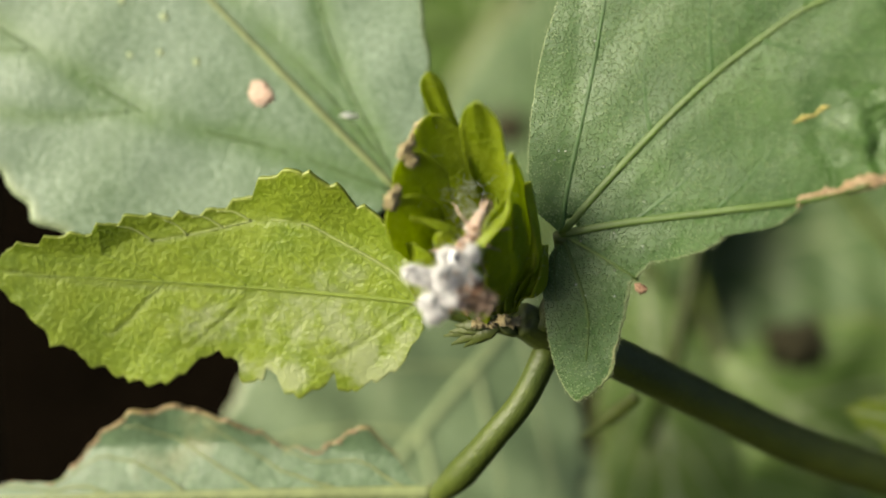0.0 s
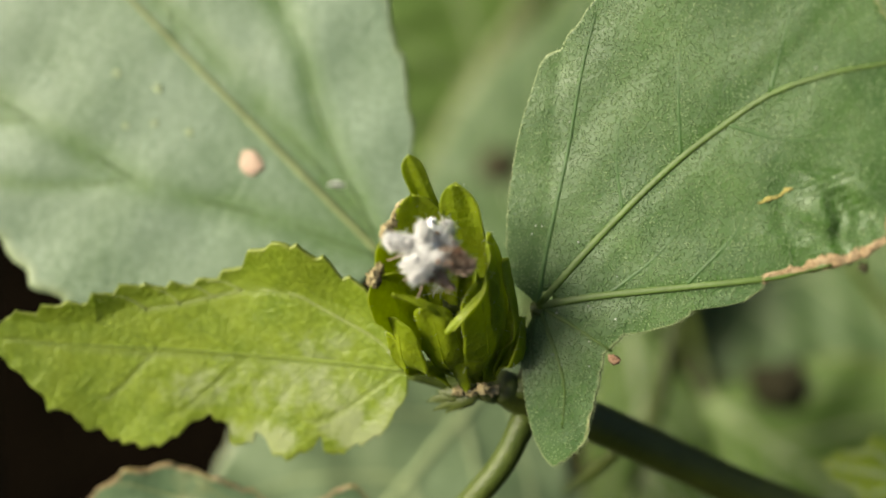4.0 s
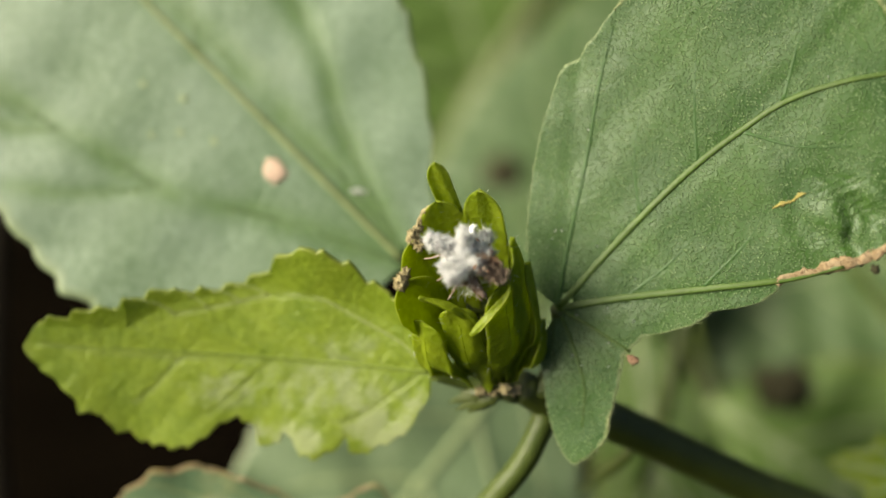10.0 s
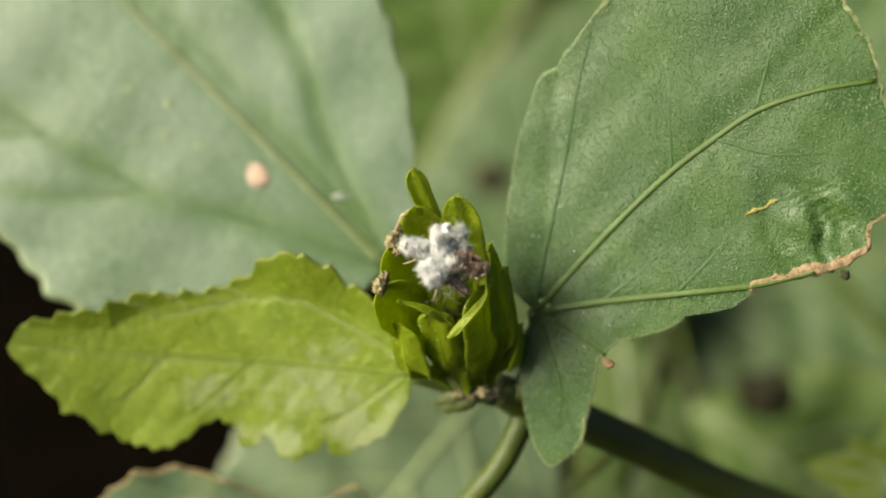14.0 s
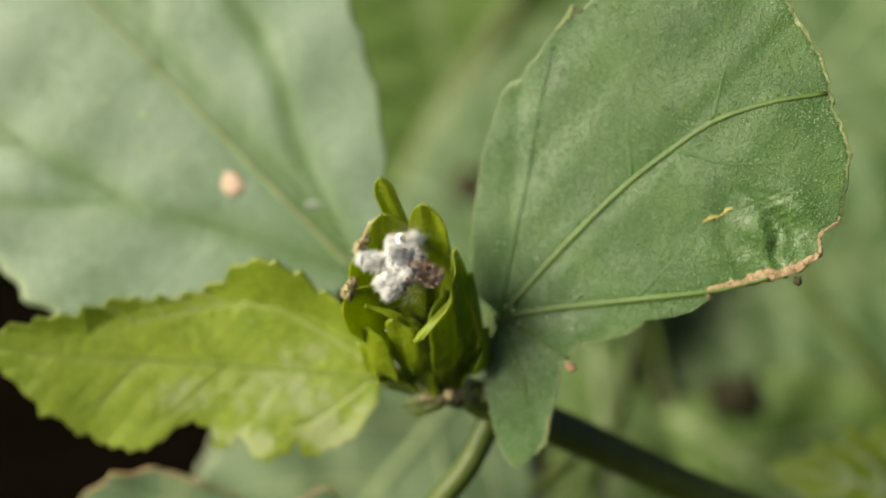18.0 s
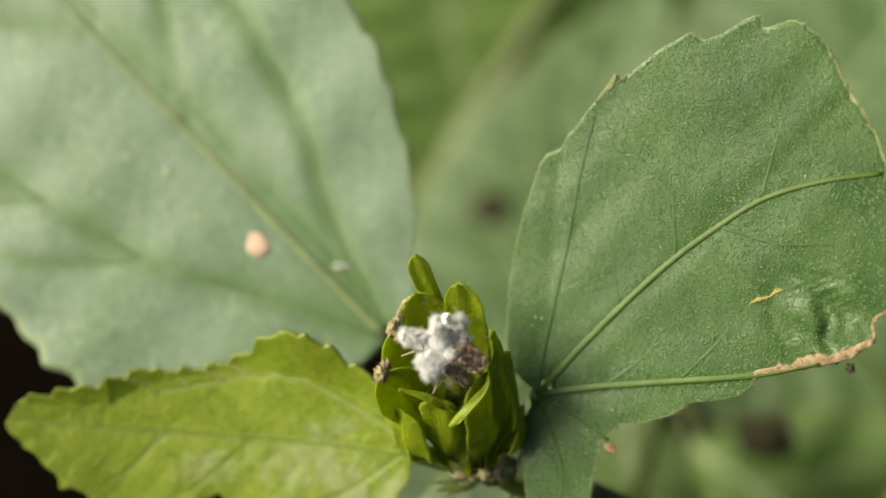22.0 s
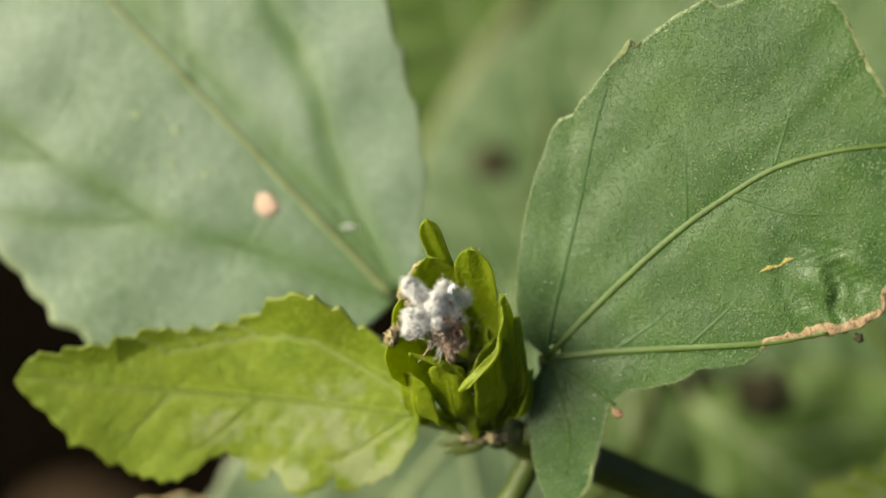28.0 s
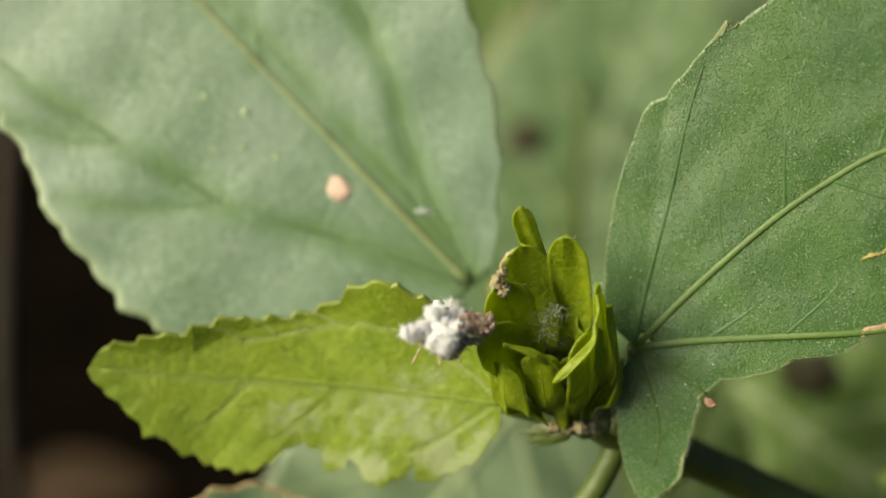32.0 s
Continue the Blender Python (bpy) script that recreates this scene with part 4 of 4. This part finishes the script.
part("branch", tube([(-11.2, 2.8, -174.8), (0, 28, -163.6), (12.6, 47.6, -160.8), (28, 72.8, -160.8), (42, 98, -169.2)], (2.4, 3.0, 3.4, 3.2, 2.4), 24, 10), TWIG, back, "pale twig", INB)
part("branch", tube([(32, -2, -62), (31, -11, -60), (28.4, -22, -60), (26, -34, -64)], (0.8, 1.2, 1.2, 0.8), 20, 8), TWIG, back, "pale twig", INB)
part("branch", tube([(17.6, -21.8, -17), (15.5, -24, -19), (12.6, -26.6, -21)], (0.6, 0.8, 0.15), 12, 8, flat=0.5), TWIG, back, "", INB)
part("branch", tube([(-85, 60, -126), (-86.8, 20, -120), (-88, -5, -120), (-89.5, -34, -124), (-92, -70, -140)], (2.0, 2.4, 2.6, 2.6, 2.8), 30, 10, 0.05), DEAD, back, "dead brown stalk", INB)
# dark lumps added in place of the dark gaps between the far leaves
for x, y, z, r, k in ((9.6, 16.5, -140, 4.0, 1), (52, -21.8, -86, 4.2, 2)):
    v, f = lump((r, r * 0.9, r * 0.8), k, 0.6, 2.0, 3)
    part("seed_head", (v + np.array([x, y, z]), f), DARK_BROWN, back, "dark lump added for a gap among the leaves", INB)

# ---- a fallen leaf on the soil ----
fallen = new("fallen_leaf")
fallen.matrix_basis = pose(-0.222, 0.208, 0.004, 0, 0, 6)
tagged(fallen, "dry yellowish brown fallen leaf lying on dark soil", "leaf")
withered = Blade(78.0, [0, 8, 20, 36, 52, 66, 78], [1, 12, 19, 20, 15, 7, 0.1], [1, 10, 17, 19, 14, 7, 0.1], bow=5.0, fold=0.1, ripple=1.5, teeth_a=(4.0, 0.8), teeth_b=(4.0, 0.8), seed=6, pucker=0.3, cells=9)
blade_leaf(withered, LITTER, DEAD, fallen, None, "curled brown blade", 4, (0.9, 0.3), 0.28, (0.4, 0.15), 60, 10, name="blade")

# ---- the larva that carries a heap of white fluff ----
larva = new("lacewing_larva")
tagged(larva, "small brown insect larva hidden under a heap of white fluffy debris", "insect")


def tuft(x, y, z, size, seed, spin=0.0):
    """A woolly lobe: a ragged core with flakes and fibres all over it."""
    rng = np.random.default_rng(seed)
    size = np.asarray(size, float)
    pieces = [lump(size * 0.82, seed, 0.7, 2.6, 3)]
    # flocks: small ragged lumps crowded on the core, with gaps between them
    for q in range(int(8 + 9 * size[0] * size[1])):
        d = rng.normal(size=3)
        d /= np.linalg.norm(d)
        v, f = lump(rng.uniform(0.08, 0.34, 3), seed * 31 + q, 1.5, 2.6, 2)
        pieces.append((v + d * size * rng.uniform(0.72, 1.02), f))
    # combed fibres in locks, three-sided and pointed
    for _ in range(28):
        d = rng.normal(size=3)
        d /= np.linalg.norm(d)
        comb = d + rng.normal(size=3) * 0.45
        comb *= rng.uniform(0.3, 0.75) / np.linalg.norm(comb)
        for q in range(44):
            p = d * size * 0.8 + rng.normal(size=3) * 0.13
            e = comb * rng.uniform(0.6, 1.1) + rng.normal(size=3) * 0.09
            side = np.cross(e, rng.normal(size=3))
            side *= 0.016 / (np.linalg.norm(side) + 1e-9)
            up = np.cross(side, e / np.linalg.norm(e))
            m = p + e * 0.55 + rng.normal(size=3) * 0.05
            ring = [side, -0.5 * side + 0.87 * up, -0.5 * side - 0.87 * up]
            pieces.append((np.array([p + c for c in ring] + [m + 0.7 * c for c in ring] + [p + e]),
                           [[0, 1, 4, 3], [1, 2, 5, 4], [2, 0, 3, 5], [3, 4, 6], [4, 5, 6], [5, 3, 6], [2, 1, 0]]))
    for _ in range(230):
        d = rng.normal(size=3)
        d /= np.linalg.norm(d)
        p = d * size * 0.9
        e = d * rng.uniform(0.25, 0.6) + rng.normal(size=3) * 0.16
        pieces.append(tube([p, p + e * 0.5 + rng.normal(size=3) * 0.06, p + e], (0.024, 0.01), 4, 3))
    v, f = join(pieces)
    c, q = math.cos(spin), math.sin(spin)
    v = np.stack([v[:, 0] * c - v[:, 1] * q, v[:, 0] * q + v[:, 1] * c, v[:, 2]], 1)
    return v + np.array([x, y, z]), f


def larva_parts():
    """The larva lies along x with its head at +x, its back to +z; origin at the middle of the heap."""
    for k in range(4, 8):
        x = 2.8 - k * 0.62
        r = (0.5, 0.62, 0.82, 1.05, 1.25, 1.4, 1.35, 1.15, 0.9, 0.65, 0.4)[k]
        v, f = lump((0.55, r, r * 0.75), k, 0.15, 2)
        part("body_segment", (v + np.array([x, 0, -0.9]), f), BROWN, larva, "brown body segment")
    v, f = lump((2.4, 0.8, 0.55), 21, 0.55, 3.0, 3)
    thorax = part("thorax", (v + np.array([1.6, 0, -0.9]), f), TAN, larva, "pinkish brown narrow fore body")
    for k in range(3):
        v, f = lump((0.34, 0.92 - 0.12 * k, 0.62), k, 0.25, 2.4)
        part("body_segment", (v + np.array([0.8 + k * 0.75, 0, -0.88]), f), BROWN, thorax, "brown body segment")
    v, f = lump((0.5, 0.42, 0.32), 4, 0.1)
    part("head", (v + np.array([3.6, 0, -0.9]), f), BROWN, thorax, "brown head")
    hair = np.random.default_rng(15)
    wisps = []
    for k in range(130):
        a, x = hair.uniform(0, 6.28), hair.uniform(0.4, 3.8)
        p = np.array([x, 0.5 * math.cos(a), -0.9 + 0.45 * math.sin(a)])
        d = np.array([hair.uniform(0.2, 1.0), 1.3 * math.cos(a), 0.8 * math.sin(a) + 0.4]) * hair.uniform(0.5, 1.1)
        wisps.append(tube([p, p + d * 0.5 + hair.normal(size=3) * 0.1, p + d], (0.022, 0.008), 6, 3))
    tagged(part("hairs", join(wisps), FLUFF, thorax, "fine pale body hairs"), kind="stuff")
    for s in (1, -1):
        part("jaw", tube([(3.9, 0.2 * s, -0.9), (4.4, 0.42 * s, -0.9), (4.9, 0.2 * s, -0.95)], (0.11, 0.08, 0.03), 12, 6), TAN, thorax, "curved tan jaw")
        for x, reach in ((2.4, 0.9), (1.5, 0.1), (0.6, -1.0)):
            part("leg", tube([(x, 0.5 * s, -1.0), (x + reach * 0.5, 1.5 * s, -0.6), (x + reach, 2.1 * s, -1.4), (x + reach * 1.25, 2.5 * s, -1.7)], (0.1, 0.08, 0.06, 0.04), 14, 6), TAN, thorax, "thin pale leg")
    for s in (1, -1):
        for k in range(5):
            x = 1.4 - k * 0.9
            part("bristle", tube([(x, 0.6 * s, -0.8), (x + 0.1, 1.1 * s, -0.6), (x + 0.25, 1.5 * s, -0.3)], (0.09, 0.06, 0.02), 6, 4), TAN, larva, "pale side bristle")
    lobes = [(0.0, 0.2, 0.5, (1.7, 1.5, 1.1), 0.0), (-0.45, 1.9, 0.4, (0.8, 1.2, 0.65), 0.2), (-0.55, 3.0, 0.3, (0.5, 0.65, 0.45), -0.3), (1.7, 0.95, 0.6, (0.75, 0.65, 0.6), 0.5),
             (2.6, -0.5, 0.4, (0.8, 0.6, 0.6), 0.2), (1.3, -0.3, 0.7, (1.0, 0.8, 0.7), 0.0), (-2.1, -0.1, 0.5, (0.95, 0.85, 0.7), 0.0), (-2.0, 0.9, 0.4, (0.85, 0.8, 0.7), 0.4),
             (-2.8, 0.2, 0.3, (0.55, 0.5, 0.4), 0.3), (0.7, -1.4, 0.7, (0.8, 0.3, 0.3), 0.3), (-0.9, -1.0, 0.9, (0.6, 0.5, 0.45), 0.4), (0.3, 0.9, 1.3, (0.7, 0.6, 0.5), 0.1)]
    for k, (x, y, z, size, spin) in enumerate(lobes):
        part("debris_tuft", tuft(x, y, z, np.multiply(size, 0.78), 20 + k, spin), FLUFF, larva, "white woolly fluff")
    for k, (x, y, z, size, mat) in enumerate(((-0.4, -1.3, 0.75, (0.9, 0.55, 0.5), TAN), (0.2, -1.9, 0.6, (0.75, 0.6, 0.45), BROWN), (-0.5, -2.5, 0.5, (0.6, 0.6, 0.4), TAN), (-0.1, -3.1, 0.4, (0.4, 0.5, 0.3), TAN))):
        part("debris_tuft", tuft(x, y, z, np.multiply(size, 0.8), 60 + k, 0.3 * k), mat, larva, "brown fibrous debris")
    a = np.linspace(0.4, 2 * np.pi * 0.62, 9)
    part("debris_curl", tube(np.stack([2.0 + 0.55 * np.cos(a), 0.3 + 0.5 * np.sin(a), 1.25 + 0.1 * a / 6], 1), (0.1, 0.26, 0.22, 0.06), 30, 10, 0.2), FLUFF, larva, "white curled flake")
    rng = np.random.default_rng(7)
    for k in range(70):
        u = rng.uniform() ** 0.8
        x, y, z = -0.3 + rng.normal() * (1.0 - 0.7 * u), -0.9 - 2.5 * u + rng.normal() * 0.25, 1.35 - 0.7 * u + rng.normal() * 0.3
        if k % 8 == 0:
            x, y, z = rng.normal() * 1.3, rng.normal() * 1.2, 1.6
        v, f = lump(np.array([0.24, 0.1, 0.08])[rng.permutation(3)] * rng.uniform(0.25, 1.0), 300 + k, 1.6, 2.8, 2)
        part("debris_crumb", (v + np.array([x, y, z]), f), (BROWN, TAN, TAN, TAN)[k % 4], larva, "brown crumb of debris")
    return thorax


fore_body = larva_parts()


def motions():
    # seconds, place in the plant's frame in millimetres, heading of the head in the plant's face, how far the head dips
    rows = [(0.0, -0.3, -10.4, 8.4, 66, 0), (0.5, -0.5, -8.9, 8.5, 68, 4), (1.0, -0.2, -7.9, 8.6, 72, 16), (1.5, 0.2, -7.3, 8.7, 78, 24), (2.0, 0.5, -6.3, 8.8, 80, 34), (2.5, 0.4, -4.4, 8.9, 78, 28), (3.0, -0.3, -3.0, 9.0, 72, 34),
            (3.6, -0.5, -2.3, 9.0, 70, 38), (4.5, -0.3, -2.0, 9.0, 68, 40), (6.5, 0.2, -2.2, 9.0, 66, 40), (8.0, 0.3, -2.8, 8.9, 64, 40), (9.0, 0.3, -2.6, 8.9, 66, 40), (9.6, 0.5, -2.3, 8.9, 60, 40), (13.0, 0.4, -1.7, 8.9, 66, 38),
            (14.5, 0.5, -1.7, 8.9, 70, 36), (17.0, -0.3, -1.9, 8.9, 68, 34), (18.0, -0.4, -2.0, 8.9, 74, 28), (19.0, -0.6, -2.2, 8.9, 84, 22), (20.0, -0.4, -2.0, 8.9, 84, 22), (21.0, 0.0, -2.4, 8.9, 76, 28), (22.0, 0.2, -1.9, 8.9, 68, 34),
            (23.0, 0.3, -0.9, 8.9, 62, 34), (24.0, -0.6, -1.5, 8.9, 32, 30), (25.5, -0.5, -1.9, 8.9, 38, 30), (27.5, -1.0, -1.7, 8.9, 36, 28), (28.0, -1.3, -1.9, 8.9, 38, 28), (28.5, -1.5, -1.5, 8.9, 40, 26), (29.0, -1.6, -1.0, 8.9, 44, 24), (29.5, -5.0, -1.1, 8.9, 70, 30),
            (30.0, -6.8, -1.5, 8.9, 95, 40), (30.5, -9.0, -2.7, 8.8, 100, 52), (31.0, -8.8, -2.9, 8.8, 98, 58), (31.5, -8.5, -3.8, 8.8, 96, 60), (32.0, -7.9, -4.4, 8.8, 94, 62)]
    walk(larva, [(t, P @ pose(x * MM, y * MM, z * MM, 0, 0, turn) @ pose(0, 0, 0, 0, dip, 0)) for t, x, y, z, turn, dip in rows])
    # the fore body reaches out at first, swings round under the heap, and feels its way on either side: seconds, reach, swing
    reach = [(0.0, 2.2, 0), (0.6, 2.2, 0), (1.2, 1.4, 0), (1.6, 0.6, 0), (2.1, -0.6, -62), (2.6, -1.1, -124), (4.5, -1.2, -126), (14.5, -1.2, -126), (17.0, -1.2, -126), (17.5, -0.6, -64), (18.0, 0.2, -4), (20.4, 0.0, -6),
             (21.0, -0.8, -62), (21.7, -1.2, -116), (23.0, -1.1, -124), (24.0, -0.8, -97), (25.0, -0.6, -100), (29.2, -0.4, -106), (29.6, -1.0, -140), (30.0, -1.6, -115), (30.5, -1.9, -110), (32.0, -2.0, -100)]
    walk(fore_body, [(t, pose(0, 0, 0, 0, 0, swing) @ pose(x * MM, 0, 0)) for t, x, swing in reach])



motions()
